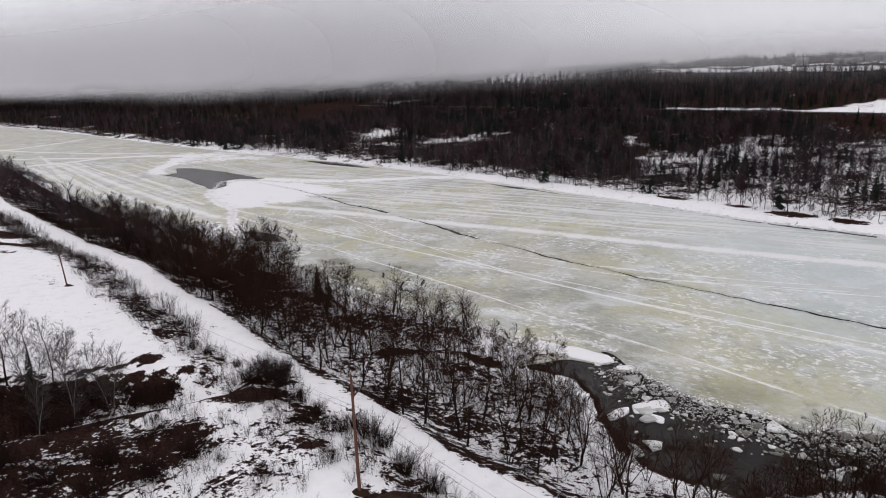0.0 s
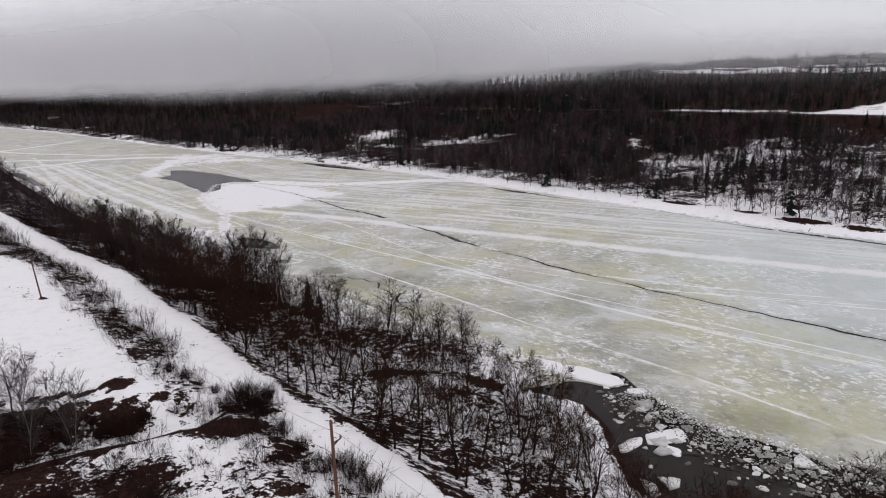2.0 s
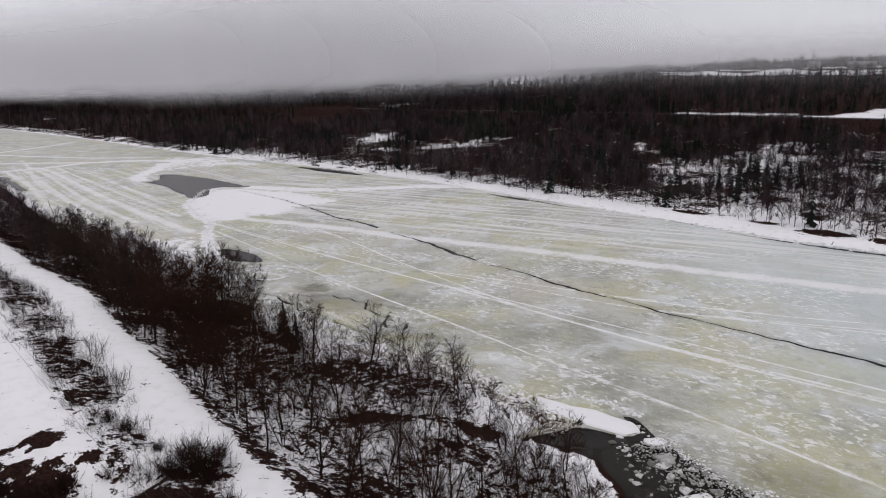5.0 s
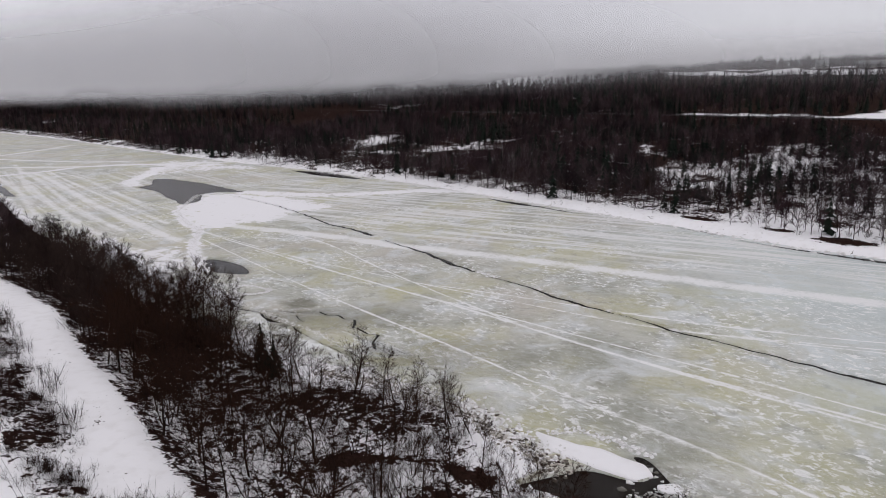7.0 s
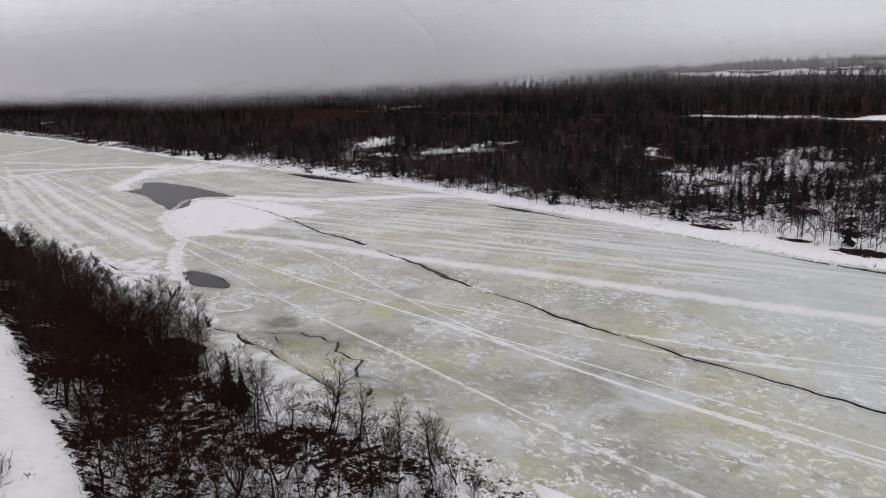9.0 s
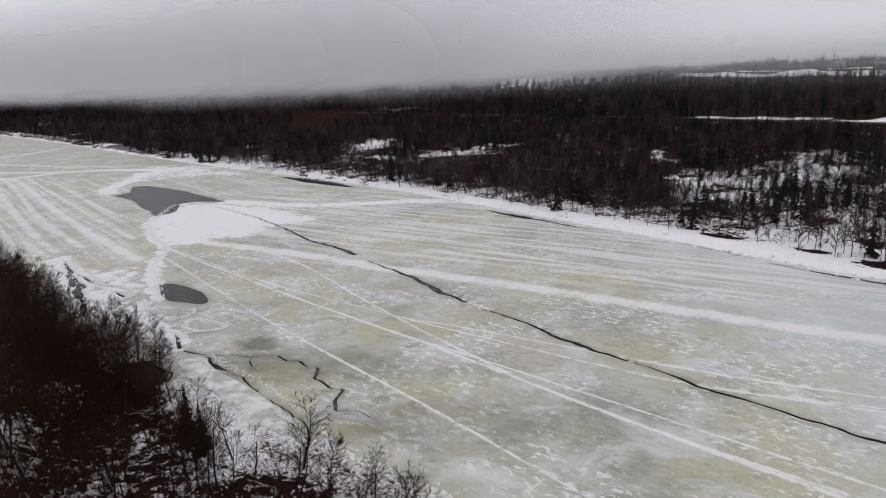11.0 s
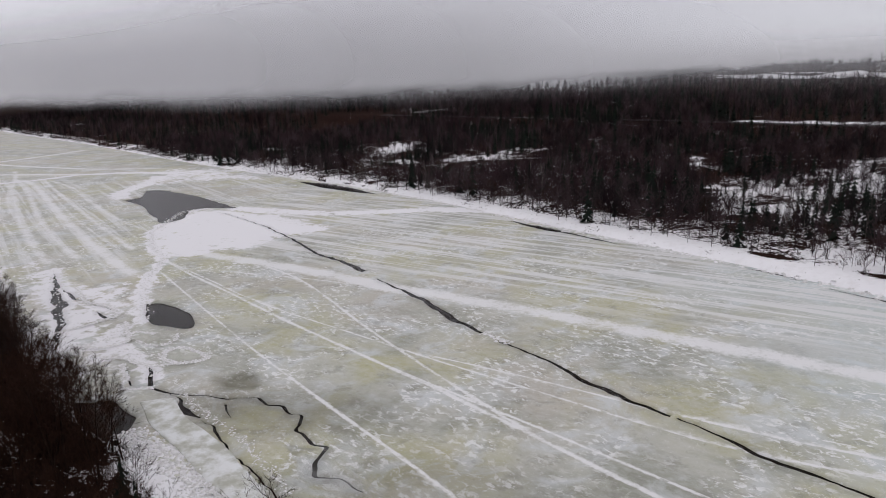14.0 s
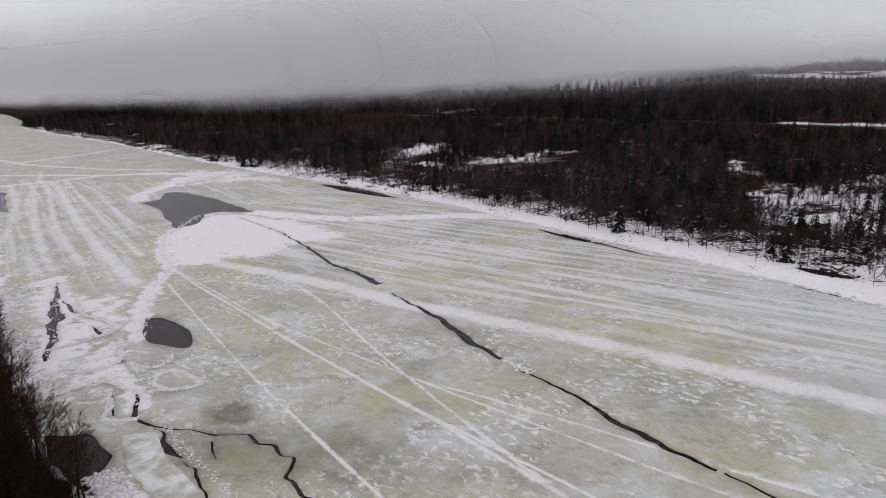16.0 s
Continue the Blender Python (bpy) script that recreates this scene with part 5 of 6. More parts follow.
# ---- thin mist over the wet ice by the bank ----
def build_mist(x, y, rx, ry, z, most, seed):
    m = Mat("river_mist")
    a = m.math("MULTIPLY", m.step(m.attr("edge"), 0.0, 1.0, 1, 0), m.step(m.noise(0.09, 4, 0.55), 0.35, 0.7, 0, most))
    m.done((0.80, 0.80, 0.80), 1.0, spec=0.0)
    mat = m.veil(a)
    rings, around = 8, 32
    t, r = np.meshgrid(np.arange(around) * 2 * np.pi / around, np.linspace(0, 1, rings))
    px, py = np.cos(t) * r * rx, np.sin(t) * r * ry
    pz = z + 0.5 * grain(px + seed * 9, py, 8, seed)
    i = (np.arange(rings - 1)[:, None] * around + np.arange(around)).ravel()
    j = (np.arange(rings - 1)[:, None] * around + (np.arange(around) + 1) % around).ravel()
    me = mesh_of("river_mist", np.stack([px, py, pz], 2).reshape(-1, 3), np.stack([i, j, j + around, i + around], 1), mat, True, edge=r.ravel())
    ob = tagged(new("river_mist", me), "thin pale mist drifting low over wet ice", "mist", kind="structure")
    ob.matrix_basis = pose(x, y, 0, 0, 0, -38)


build_mist(8, 117, 22, 9, 1.0, 0.5, 1)
build_mist(34, 92, 18, 8, 1.2, 0.4, 2)
build_mist(-8, 133, 14, 7, 0.9, 0.35, 3)


# ---- road on the far slope, with its poles ----
def asphalt_material():
    m = Mat("asphalt")
    m.bump(m.noise(6, 4), 0.3, 0.03)
    return m.done(m.mix(m.step(m.noise(0.2, 5), 0.35, 0.7), (0.030, 0.028, 0.028), (0.075, 0.068, 0.065)), 0.8, spec=0.3)


def build_road():
    line, normal, t = smooth_line(FAR[1:12], 6)
    line = line - normal * 203
    across = np.array([-4.2, -3.8, 0, 3.8, 4.2])
    crown = np.array([-0.35, 0.10, 0.20, 0.10, -0.35])
    xy = line[:, None] - normal[:, None] * across[None, :, None]
    n, k = len(line), len(across)
    z = shape(xy[:, 2, 0], xy[:, 2, 1])[0]
    for _ in range(6):
        z[1:-1] = (z[:-2] + z[1:-1] * 2 + z[2:]) / 4
    z = z[:, None] + crown[None] + 0.25
    i = (np.arange(n - 1)[:, None] * k + np.arange(k - 1)).ravel()
    me = mesh_of("road", np.dstack([xy, z]).reshape(-1, 3), np.stack([i, i + 1, i + k + 1, i + k], 1), asphalt_material(), True)
    tagged(new("road", me), "dark wet asphalt road along the far hillside", "road", kind="structure")
    return line, normal


ROAD, ROAD_SIDE = build_road()


# ---- utility poles and cables ----
def pole_material():
    m = Mat("pole_wood")
    c = m.mix(m.noise(2.0, 6, 0.7, co=m.warp((6, 6, 0.6))), (0.065, 0.027, 0.018), (0.15, 0.068, 0.046))
    return m.done(c, 0.8, spec=0.2)


M_POLE = pole_material()
M_IRON = Mat("dark_iron").done((0.03, 0.03, 0.032), 0.5, 0.6)
M_CERAMIC = Mat("insulator_glaze").done((0.12, 0.10, 0.09), 0.3)


def utility_pole(x, y, tall, radius, label, lean, turn, arms):
    """A wooden pole with iron brackets that carry insulators."""
    ob = tagged(new("utility_pole"), label, "utility pole", "utility poles")
    profile = [(radius * (1 - 0.045 * k), -0.8 + (tall + 0.8) * k / 8) for k in range(9)] + [(radius * 0.3, tall + 0.08), (0.01, tall + 0.09)]
    turn_a = np.arange(10) * 2 * np.pi / 10
    verts = np.vstack([np.c_[np.cos(turn_a) * r, np.sin(turn_a) * r, np.full(10, z)] for r, z in profile])
    quads = [(10 * k + i, 10 * k + (i + 1) % 10, 10 * k + 10 + (i + 1) % 10, 10 * k + 10 + i) for k in range(len(profile) - 1) for i in range(10)]
    part("shaft", mesh_of("shaft", verts, quads, M_POLE, True), ob)
    ends = []
    for up, side, long in arms:
        z, q = tall - up, side * long
        bracket = part("bracket", mesh_of("bracket", *tubes([[0, 0, z - 0.25, q * 0.6, 0, z, 0.06, 0.055], [0, 0, z, q, 0, z + 0.1, 0.06, 0.05]], 6), M_IRON), ob, "dark iron bracket")
        cup = [[q, 0, z + 0.08, q, 0, z + 0.18, 0.05, 0.10], [q, 0, z + 0.18, q, 0, z + 0.28, 0.08, 0.10], [q, 0, z + 0.28, q, 0, z + 0.42, 0.10, 0.03]]
        part("insulator", mesh_of("insulator", *tubes(cup, 8), M_CERAMIC, True), bracket, "brown glazed insulator")
        ends.append(Vector((q, 0, z + 0.4)))
    ob.matrix_basis = pose(x, y, height(x, y), lean[0], lean[1], turn)
    return ob, [ob.matrix_basis @ p for p in ends]


ARMS = [(1.9, 1, 0.75), (3.2, -1, 0.7), (3.9, 1, 0.75)]
near_pole, near_ends = utility_pole(-10.0, 44.0, 11.6, 0.17, "reddish-brown wooden utility pole with three iron brackets", (0.0, -1.0), 45, ARMS)
field_pole, field_ends = utility_pole(-76.6, 114.0, 8.0, 0.15, "dark leaning wooden utility pole in the snowy field", (1.0, -4.5), 45, [(0.4, 1, 0.5), (0.9, -1, 0.5), (1.4, 1, 0.5)])
last_pole, last_ends = utility_pole(-150.0, 190.0, 10.0, 0.15, "distant wooden utility pole beside the bank woods", (0, 0), 45, ARMS)


def cable(a, b, sag):
    """A slack wire between two points."""
    n = 22
    p = [a.lerp(b, k / n) - Vector((0, 0, 4 * sag * k / n * (1 - k / n))) for k in range(n + 1)]
    me = mesh_of("power_cable", *tubes([[*p[k], *p[k + 1], 0.013, 0.013] for k in range(n)], 4), M_IRON)
    tagged(new("power_cable", me), "thin dark overhead cable between the poles", "cable", "overhead cables")


for k in range(3):
    cable(near_ends[k], field_ends[k], 2.2)
    cable(field_ends[k], last_ends[k], 1.8)
    cable(last_ends[k], last_ends[k] + Vector((-120, 128, 2)), 2.0)
    cable(near_ends[k], near_ends[k] + Vector((62, -66, 1.5)), 2.0)
for k in (58, 66, 74):
    if k < len(ROAD):
        px, py = ROAD[k] - ROAD_SIDE[k] * 7
        utility_pole(px, py, 9.0, 0.16, "small dark roadside pole on the far slope", (0, 0), 30, [(0.5, 1, 0.8), (0.5, -1, 0.8)])

# earth heap beside the pole and the round of brown soil below it
M_SOIL = Mat("heaped_soil")
M_SOIL = M_SOIL.done(M_SOIL.mix(M_SOIL.noise(2.0, 6, 0.7), (0.014, 0.008, 0.006), (0.05, 0.027, 0.018)), 0.95, spec=0.1)


def heap(name, label, x, y, rx, ry, tall, turn, material, seed):
    """A low lumpy mound."""
    rings, around = 9, 26
    a, r = np.meshgrid(np.arange(around) * 2 * np.pi / around, np.linspace(0, 1, rings))
    u, v = np.cos(a) * r, np.sin(a) * r
    lump = grain(u * 3 + seed, v * 3, 1.0, seed, 3)
    z = tall * (1 - r**2) * (0.6 + 0.8 * lump) - 0.25 * r
    c, s = math.cos(radians(turn)), math.sin(radians(turn))
    ux, vy = u * rx * (0.85 + 0.3 * lump), v * ry * (0.85 + 0.3 * lump)
    verts = np.stack([ux * c - vy * s, ux * s + vy * c, z], 2).reshape(-1, 3)
    i = (np.arange(rings - 1)[:, None] * around + np.arange(around)).ravel()
    j = (np.arange(rings - 1)[:, None] * around + (np.arange(around) + 1) % around).ravel()
    ob = tagged(new(name, mesh_of(name, verts, np.stack([i, j, j + around, i + around], 1), material, True)), label, "mound")
    ob.location = (x, y, height(x, y))
    return ob


heap("earth_mound", "reddish-brown bare earth mound beside the utility pole", -6.8, 43.2, 3.2, 1.6, 0.9, 5, M_SOIL, 3)
heap("earth_mound", "small dark tussock in melting snow", -15.6, 53.0, 0.9, 0.7, 0.45, 0, M_SOIL, 5)
heap("earth_mound", "dark soil collar round the foot of a pole", -76.4, 114.0, 1.1, 0.9, 0.35, 0, M_SOIL, 6)
heap("earth_mound", "dark soil collar round the foot of a pole", -10.0, 44.0, 1.0, 0.8, 0.3, 0, M_SOIL, 7)


# ---- loose ice ----
def floe_material():
    m = Mat("floe_ice")
    c = m.mix(m.step(m.math("ADD", m.math("MULTIPLY", m.random(), 0.9), m.math("MULTIPLY", m.noise(1.2, 5), 0.5)), 0.40, 1.15), (0.13, 0.125, 0.11), (0.74, 0.74, 0.74))
    m.bump(m.noise(3, 5), 0.4, 0.08)
    return m.done(c, 0.6, spec=0.3)


M_FLOE = floe_material()


def plate(seed, rough=0.34, thick=0.3):
    """An irregular slab of ice about two metres across, with a chipped edge."""
    r = np.random.default_rng(seed)
    n = int(r.integers(4, 7))
    a = np.sort(np.arange(n) / n * 6.283 + r.uniform(-0.25, 0.25, n))
    rad = r.uniform(1 - rough, 1 + rough, n) * np.where(np.arange(n) % 2, 1.12, 0.88)
    rim = np.c_[np.cos(a) * rad, np.sin(a) * rad * r.uniform(0.55, 0.95)]
    verts = np.vstack([np.c_[rim * 0.97, np.full(n, 0.10) + r.uniform(-0.03, 0.03, n)], np.c_[rim, np.full(n, 0.04)], np.c_[rim * 0.96, np.full(n, -thick)], [[0, 0, 0.12]]])
    k = np.arange(n)
    j = (k + 1) % n
    tris = np.vstack([np.c_[k, j, np.full(n, 3 * n)], np.c_[n + k, n + j, k], np.c_[n + j, j, k], np.c_[2 * n + k, 2 * n + j, n + k], np.c_[2 * n + j, n + j, n + k]])
    return mesh_of("ice_floe", verts, tris, M_FLOE)


PLATES = [plate(k) for k in range(12)]


def build_floes():
    r = np.random.default_rng(8)
    edge = np.array([(23, 98), (26, 93), (28, 88), (33, 80), (38, 76), (44, 71), (54, 67), (62, 62)], float)
    x, y = r.uniform(19, 62, 9000), r.uniform(55, 99, 9000)
    d, e, _ = shores(x, y)
    off = np.abs(away(x, y, edge)[0])
    ok = inside(x, y, OPEN_BANK) & (d < -0.7) & (r.uniform(0, 1, 9000) < np.interp(off, [0, 4, 9, 12], [1, 0.9, 0.5, 0.02])) & (x > 21.0)
    kept, count = [], 0
    for i in np.where(ok)[0]:
        size = float(r.choice([0.22, 0.36, 0.6, 0.95, 1.5], p=[0.22, 0.30, 0.28, 0.14, 0.06]))
        if any((x[i] - a) ** 2 + (y[i] - b) ** 2 < (0.66 * (size + c)) ** 2 for a, b, c in kept):
            continue
        kept.append((x[i], y[i], size))
        ob = tagged(new("ice_floe", PLATES[int(r.integers(12))]), "broken slab of grey-white ice adrift in dark water", "ice floe", "drifting ice floes")
        ob.matrix_basis = pose(x[i], y[i], -0.17 + 0.02 * size, r.normal(0, 1.5), r.normal(0, 1.5), r.uniform(0, 360)) @ Matrix.Scale(size, 4)
        count += 1
        if count > 292:
            break


build_floes()


def slab_material():
    m = Mat("pale_slab_ice")
    c = m.mix(m.step(m.noise(0.25, 6, 0.65), 0.38, 0.62), (0.42, 0.42, 0.36), (0.74, 0.75, 0.76))
    m.bump(m.noise(1.5, 6), 0.3, 0.1)
    return m.done(c, 0.6, spec=0.3)


M_SLAB = slab_material()


def slab(name, label, points, low, high, material, seed, gap=0.5, wobble=0.35):
    """A snow-covered slab with a ragged outline, rounded at its top edge."""
    rim = blob_outline(points, gap, wobble, seed)
    mid = rim.mean(0)
    n = len(rim)
    rings = [(1.0, low), (1.0, low + (high - low) * 0.7), (0.975, high), (0.7, high + 0.03), (0.35, high + 0.06)]
    verts = np.vstack([np.c_[mid + (rim - mid) * f, np.full(n, z) + (grain(rim[:, 0] * f, rim[:, 1] * f, 1.5, seed) - 0.5) * 0.12 * (z > 0)] for f, z in rings] + [[[*mid, high + 0.07]]])
    k = np.arange(n)
    j = (k + 1) % n
    tris = [np.vstack([np.c_[k + o, j + o, k + o + n], np.c_[j + o, j + o + n, k + o + n]]) for o in range(0, n * (len(rings) - 1), n)]
    o = n * (len(rings) - 1)
    tris.append(np.c_[k + o, j + o, np.full(n, n * len(rings))])
    ob = tagged(new(name, mesh_of(name, verts, np.vstack(tris), material)), label, "ice floe")
    return ob


slab("ice_slab", "long snow-covered ice slab stranded beside open water", [(12.5, 103), (15, 101.8), (20.3, 98.8), (25.1, 95.1), (25.6, 92.3), (23, 91.9), (17.1, 95.7), (13.5, 99)], -0.4, 0.10, M_SNOW, 21, 0.3, 0.9)
slab("ice_slab", "flat white ice slab adrift in dark water", [(24.2, 77.8), (26.2, 78.7), (29.2, 79.2), (29.4, 76.8), (27, 75.6), (23.8, 75.2)], -0.4, -0.08, M_SNOW, 22, 0.3, 0.25)
slab("ice_slab", "small white ice slab beside the shelf edge", [(25.2, 90.9), (27.7, 91.1), (27.6, 89.2), (25, 89.6)], -0.4, 0.0, M_SNOW, 23, 0.3, 0.2)
slab("ice_slab", "small white slab adrift among broken ice", [(25.9, 75.1), (27.6, 73.9), (26.9, 72.2), (26, 73)], -0.4, -0.09, M_SNOW, 24, 0.3, 0.2)
slab("ice_slab", "snowy lump of ice grounded by the bank", [(19.9, 74.9), (22, 76.6), (23.6, 77), (23.2, 75.4), (21, 73.6), (19.8, 73.2)], -0.4, 0.02, M_SNOW, 26, 0.3, 0.3)
slab("ice_slab", "long bare ice slab loose along the bank", [(-44.5, 151.5), (-40, 153.3), (-35.5, 147.3), (-30.5, 143.2), (-24.5, 137.5), (-17.5, 129.5), (-14, 124.5), (-19, 126), (-26, 132), (-32, 138), (-39, 144.5)], -0.3, 0.14, M_SLAB, 25, 0.6, 0.3)


def rubble(name, label, points, wide, per_metre, low, high, seed, material=None):
    """Heaped blocks of broken ice along a line, in one mesh."""
    r = np.random.default_rng(seed)
    line, normal, t = smooth_line(points, 0.5, 0.6, seed)
    count = int(t[-1] * per_metre)
    i = r.integers(0, len(line), count)
    xy = line[i] + normal[i] * r.normal(0, wide / 2, (count, 1)) + r.normal(0, 0.2, (count, 2))
    cube = np.array([(-1, -1, -0.6), (1, -1, -0.6), (1, 1, -0.6), (-1, 1, -0.6), (-0.8, -0.8, 0.6), (0.8, -0.9, 0.5), (0.7, 0.8, 0.7), (-0.9, 0.7, 0.5)], float)
    faces = np.array([(0, 1, 5), (0, 5, 4), (1, 2, 6), (1, 6, 5), (2, 3, 7), (2, 7, 6), (3, 0, 4), (3, 4, 7), (4, 5, 6), (4, 6, 7)])
    size = r.uniform(low, high, (count, 1, 1)) * np.array([1, 1, 0.45])
    v = (cube + r.uniform(-0.25, 0.25, (count, 8, 3))) * size
    a, b = r.uniform(0, 6.28, count), r.normal(0, 0.35, count)
    x, y, z = v[..., 0], v[..., 1] * np.cos(b)[:, None] - v[..., 2] * np.sin(b)[:, None], v[..., 1] * np.sin(b)[:, None] + v[..., 2] * np.cos(b)[:, None]
    px = x * np.cos(a)[:, None] - y * np.sin(a)[:, None] + xy[:, :1]
    py = x * np.sin(a)[:, None] + y * np.cos(a)[:, None] + xy[:, 1:]
    g, _, d, e = shape(xy[:, 0], xy[:, 1])
    base = np.maximum(g, 0.0)[:, None] + r.uniform(0, 0.5, (count, 1)) * size[:, :, 2] * 1.2
    verts = np.stack([px, py, z + base], 2).reshape(-1, 3)
    tris = (faces[None] + (np.arange(count) * 8)[:, None, None]).reshape(-1, 3)
    return tagged(new(name, mesh_of(name, verts, tris, material or M_SNOW)), label, "ice rubble", kind="stuff")


def bare_ice_blocks():
    m = Mat("broken_ice")
    c = m.mix(m.step(m.island(), 0.2, 0.9), (0.64, 0.63, 0.63), (0.83, 0.82, 0.84))
    return m.done(c, 0.6, spec=0.3)


M_BLOCKS = bare_ice_blocks()
M_DIRTY = Mat("dirty_ice")
M_DIRTY = M_DIRTY.done(M_DIRTY.mix(M_DIRTY.step(M_DIRTY.island(), 0.1, 0.95), (0.075, 0.06, 0.048), (0.52, 0.49, 0.45)), 0.7, spec=0.2)
for k, ridge in enumerate(RIDGES):
    rubble("ice_rubble", "low white ridge of broken ice blocks", ridge, (1.5, 5, 4, 2.0, 3.0)[k], (10, 3, 3, 9, 4)[k], 0.05, 0.20, 30 + k, M_BLOCKS)
rubble("ice_rubble", "jumbled broken ice pushed up along the bank", [(15, 97), (12, 99.5), (8, 104), (4, 109.5), (-2, 114.5), (-12, 121.5), (-21, 126), (-32, 135.5), (-42, 142)], 2.6, 26, 0.07, 0.30, 41, M_BLOCKS)
rubble("ice_rubble", "dirty brown and grey ice blocks stranded on the shore", [(15.5, 93.5), (12, 97.5), (8, 102), (3.5, 107.5), (-2, 111.8), (-11, 118.5), (-20, 122.5)], 2.4, 34, 0.06, 0.26, 52, M_DIRTY)
rubble("ice_rubble", "jumbled broken ice along the upstream bank", [(-58, 153), (-64, 159), (-77, 173), (-98, 195), (-118, 218)], 3.4, 10, 0.08, 0.34, 42, M_BLOCKS)
rubble("ice_rubble", "thin line of broken ice along the far shore", [(123, 175), (97, 198), (80, 220), (57, 248), (25, 285), (-15, 333), (-68, 388), (-135, 443)], 2.0, 2.2, 0.15, 0.5, 43, M_BLOCKS)
rubble("ice_rubble", "ragged lip of broken ice along the open lead", [(14, 103), (18, 103.5), (21, 101), (24, 100), (26, 97)], 0.7, 9, 0.10, 0.3, 44, M_BLOCKS)
rubble("ice_rubble", "broken ice lip at the shelf edge", [(27, 91), (29, 87), (33, 80.5), (38, 76.5), (44, 71.5), (54, 68), (64, 62)], 0.8, 14, 0.04, 0.15, 45, M_BLOCKS)
rubble("ice_rubble", "small broken ice along the shore crack", [(-41, 158), (-34.8, 149.5), (-29, 145), (-24, 140), (-16, 131), (-12, 125)], 0.9, 10, 0.04, 0.14, 46, M_BLOCKS)
for k, lip in enumerate(([(-66.2, 186.6), (-63, 181), (-60.1, 176.1), (-62.9, 172.3), (-68.7, 173.1)], [(-62, 162.7), (-60.4, 168.6), (-55.8, 167.7), (-52.4, 165.4), (-49.1, 164.6), (-45.1, 166)],
                         [(-55.1, 165.2), (-51.1, 159.7), (-49.6, 155.9), (-45, 156.3)], [(-49.2, 167.7), (-50.4, 171.6), (-48.1, 173.4), (-43.6, 171.4), (-40.8, 168.4), (-42.6, 166.6), (-46.5, 165.9), (-49.2, 167.7)],
                         [(-78, 178), (-74, 184), (-70, 190), (-75, 196), (-84, 200), (-92, 210)], [(-70, 168), (-66, 175), (-61, 181), (-57, 180)])):
    rubble("ice_rubble", "thin crooked lip of broken white ice round a small floe", lip, 0.34, 34, 0.05, 0.19, 60 + k, M_BLOCKS)
rubble("ice_rubble", "scraps of broken ice by the pools", [(-58, 176), (-55, 174), (-52, 174), (-51, 177), (-52, 180)], 0.4, 14, 0.05, 0.18, 47, M_BLOCKS)
rubble("ice_rubble", "curved white lip of broken ice", [(-51, 170), (-48, 167), (-44, 166), (-41.5, 168), (-42, 171)], 0.4, 14, 0.05, 0.18, 49, M_BLOCKS)
rubble("ice_rubble", "jumbled dirty ice heaped along the bank", [(-41, 143), (-36, 141), (-31, 138.5), (-27, 134), (-24, 129)], 3.2, 12, 0.04, 0.22, 50, M_BLOCKS)
rubble("ice_rubble", "fine broken ice crowding the open water", [(25, 90), (27.5, 84), (31, 78.5), (36.5, 73), (44, 68), (55, 63.5)], 4.6, 60, 0.03, 0.14, 51, M_FLOE)
rubble("ice_rubble", "white lump of snow bridging the long crack", [(7, 181.5), (10, 178.5), (12, 177)], 0.9, 8, 0.12, 0.35, 48, M_BLOCKS)


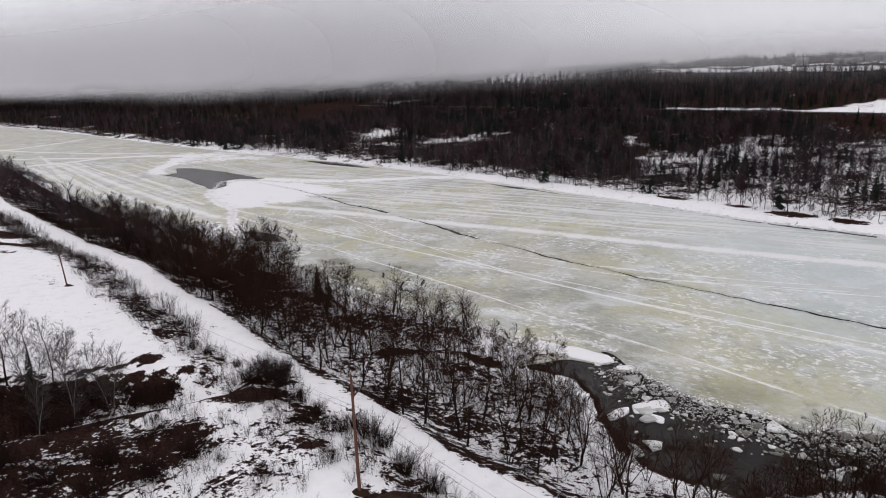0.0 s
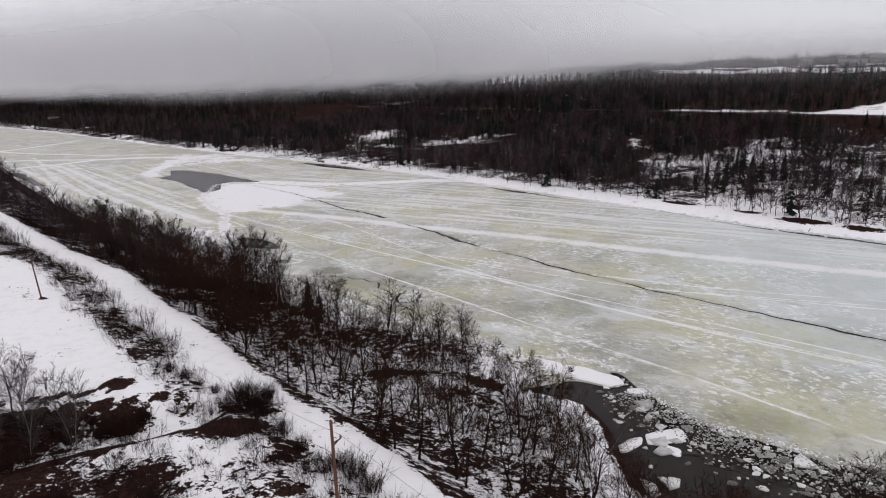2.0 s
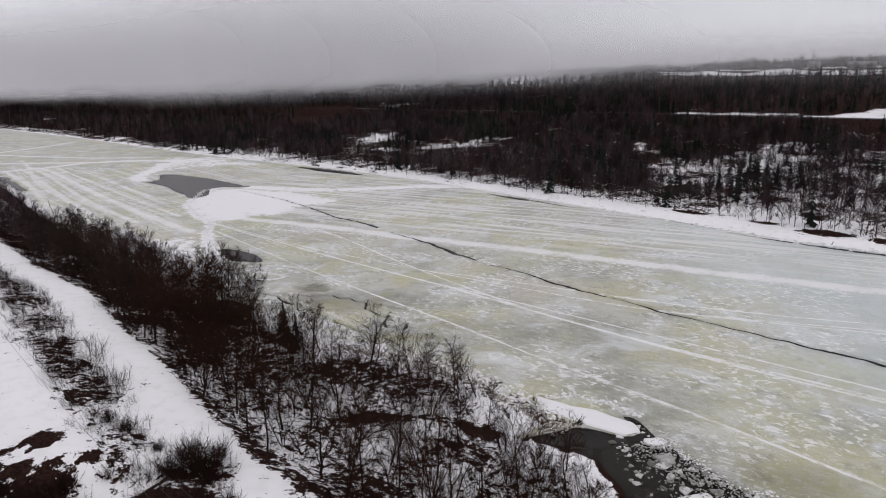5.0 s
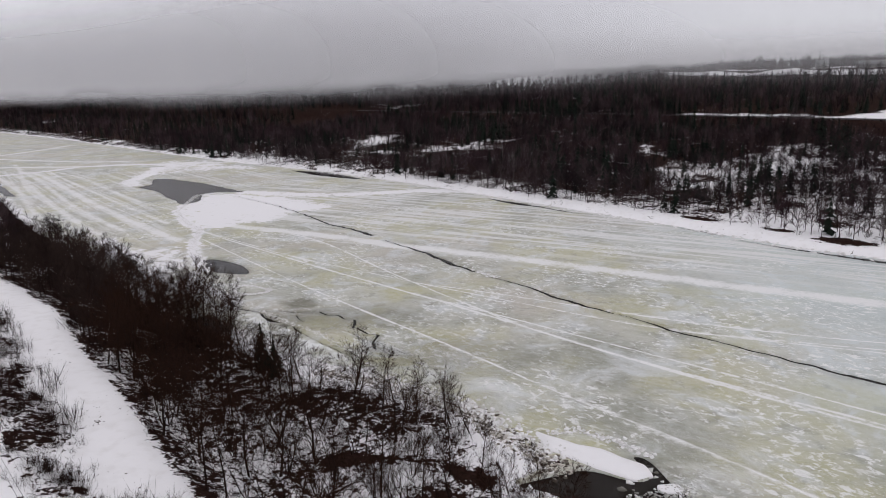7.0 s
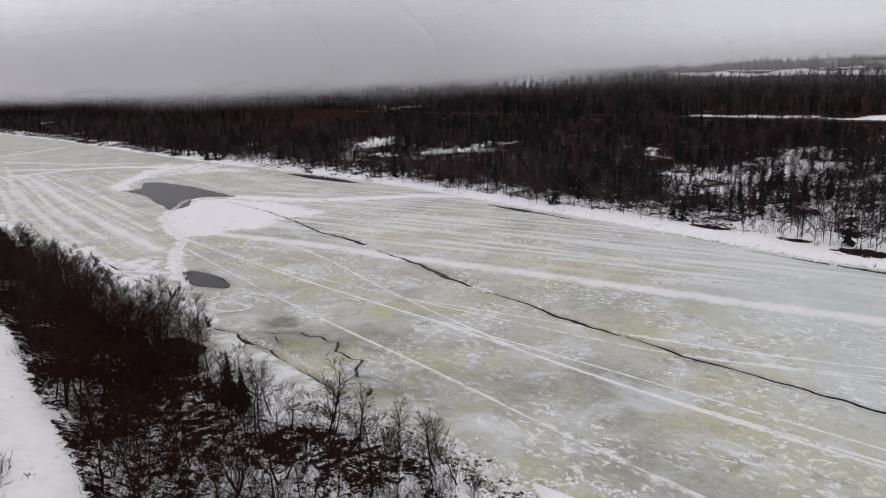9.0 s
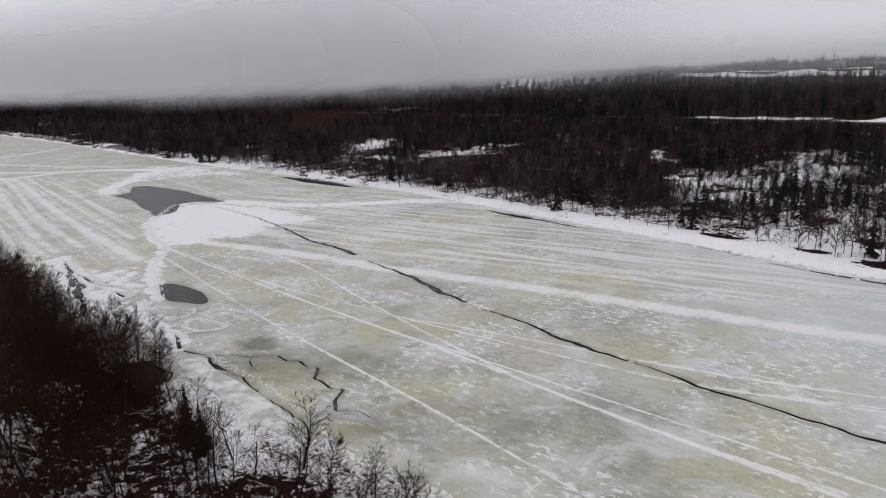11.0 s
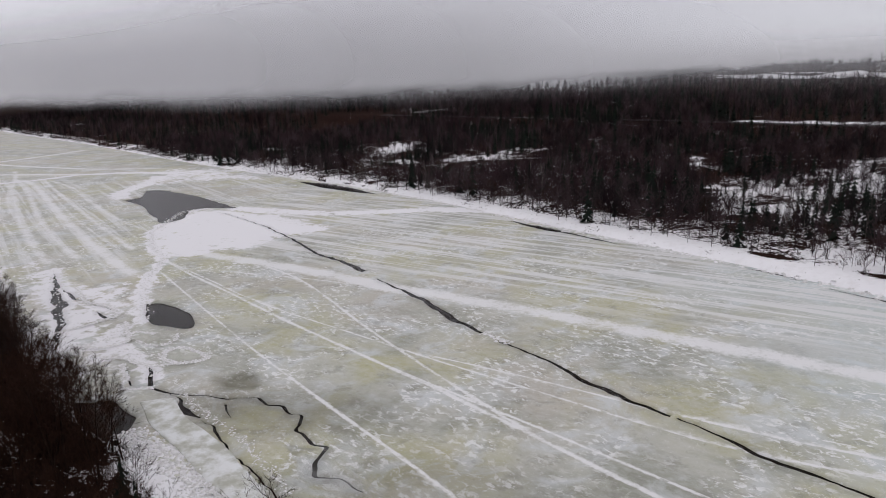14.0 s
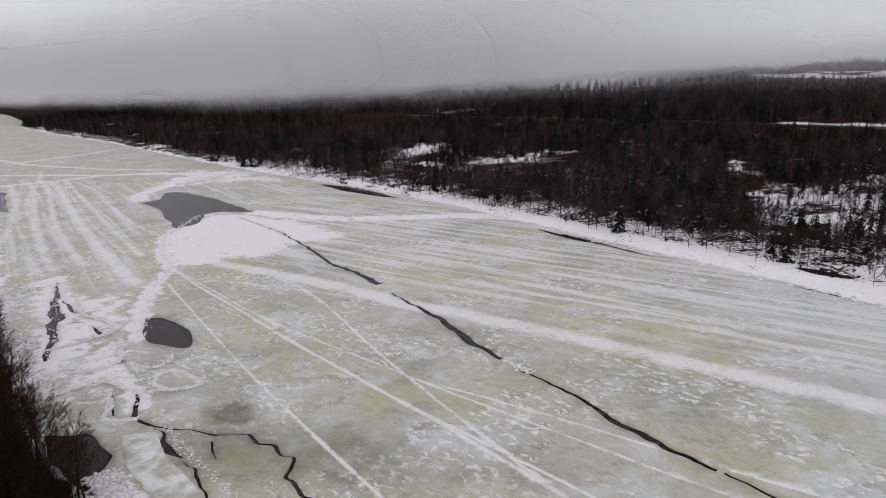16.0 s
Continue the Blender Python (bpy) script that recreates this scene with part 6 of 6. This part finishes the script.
# ---- hilltop farm buildings ----
def farm_house(x, y, long, wide, tall, turn, wall, roof, label):
    """A gabled farm building with windows and a door."""
    ob = tagged(new("farm_building"), label, "building", "hilltop farm buildings")
    a, b = long / 2, wide / 2
    box = np.array([(-a, -b, -1), (a, -b, -1), (a, b, -1), (-a, b, -1), (-a, -b, tall), (a, -b, tall), (a, b, tall), (-a, b, tall), (-a, 0, tall + wide * 0.4), (a, 0, tall + wide * 0.4)], float)
    sides = np.array([(0, 1, 5), (0, 5, 4), (2, 3, 7), (2, 7, 6), (1, 2, 6), (1, 6, 5), (3, 0, 4), (3, 4, 7), (4, 8, 7), (5, 6, 9)])
    part("wall", mesh_of("wall", box, sides, wall), ob)
    h, o = tall + wide * 0.4, 0.5
    eave = tall - o * 0.8
    top = np.array([(-a - o, -b - o, eave), (a + o, -b - o, eave), (a + o, 0, h + 0.15), (-a - o, 0, h + 0.15), (a + o, b + o, eave), (-a - o, b + o, eave)], float)
    under = top - (0, 0, 0.2)
    tris = np.array([(0, 1, 2), (0, 2, 3), (3, 2, 4), (3, 4, 5), (6, 8, 7), (6, 9, 8), (9, 10, 8), (9, 11, 10), (0, 6, 1), (1, 6, 7), (4, 10, 5), (5, 10, 11), (1, 7, 2), (2, 7, 8), (2, 8, 4), (4, 8, 10), (0, 3, 6), (3, 9, 6), (3, 5, 9), (5, 11, 9)])
    part("roof", mesh_of("roof", np.vstack([top, under]), tris, roof), ob)
    n = max(2, int(long / 5))
    for k in range(n):
        cx = -a + (k + 0.5) * long / n
        pane = np.array([(cx - 0.6, -b - 0.06, 1.0), (cx + 0.6, -b - 0.06, 1.0), (cx + 0.6, -b - 0.06, 2.4), (cx - 0.6, -b - 0.06, 2.4), (cx - 0.6, -b + 0.1, 1.0), (cx + 0.6, -b + 0.1, 1.0), (cx + 0.6, -b + 0.1, 2.4), (cx - 0.6, -b + 0.1, 2.4)], float)
        part("window", mesh_of("window", pane, [(0, 1, 2, 3), (0, 4, 5, 1), (3, 2, 6, 7), (0, 3, 7, 4), (1, 5, 6, 2)], M_GLASS), ob)
    ob.matrix_basis = pose(x, y, height(x, y), 0, 0, turn)


M_GLASS = Mat("window_glass").done((0.03, 0.035, 0.04), 0.1)
M_SIDING = Mat("weathered_siding")
M_SIDING = M_SIDING.done(M_SIDING.mix(M_SIDING.noise(1.5, 5), (0.16, 0.15, 0.15), (0.30, 0.29, 0.28)), 0.8)
M_ROOF = Mat("dark_roof")
M_ROOF = M_ROOF.done(M_ROOF.mix(M_ROOF.noise(0.8, 5), (0.07, 0.07, 0.075), (0.16, 0.16, 0.165)), 0.7)
for x, y, long, wide, tall, turn, label in ((432, 742, 26, 10, 4.0, -28, "long low grey farm building on the hilltop"), (462, 728, 34, 11, 4.5, -30, "long grey barn on the snowy hilltop"),
                                             (398, 772, 12, 9, 4.5, -20, "small grey house among hilltop trees"), (490, 712, 18, 10, 4.5, -35, "grey farmhouse on the misty hilltop")):
    farm_house(x, y, long, wide, tall, turn, M_SIDING, M_ROOF, label)
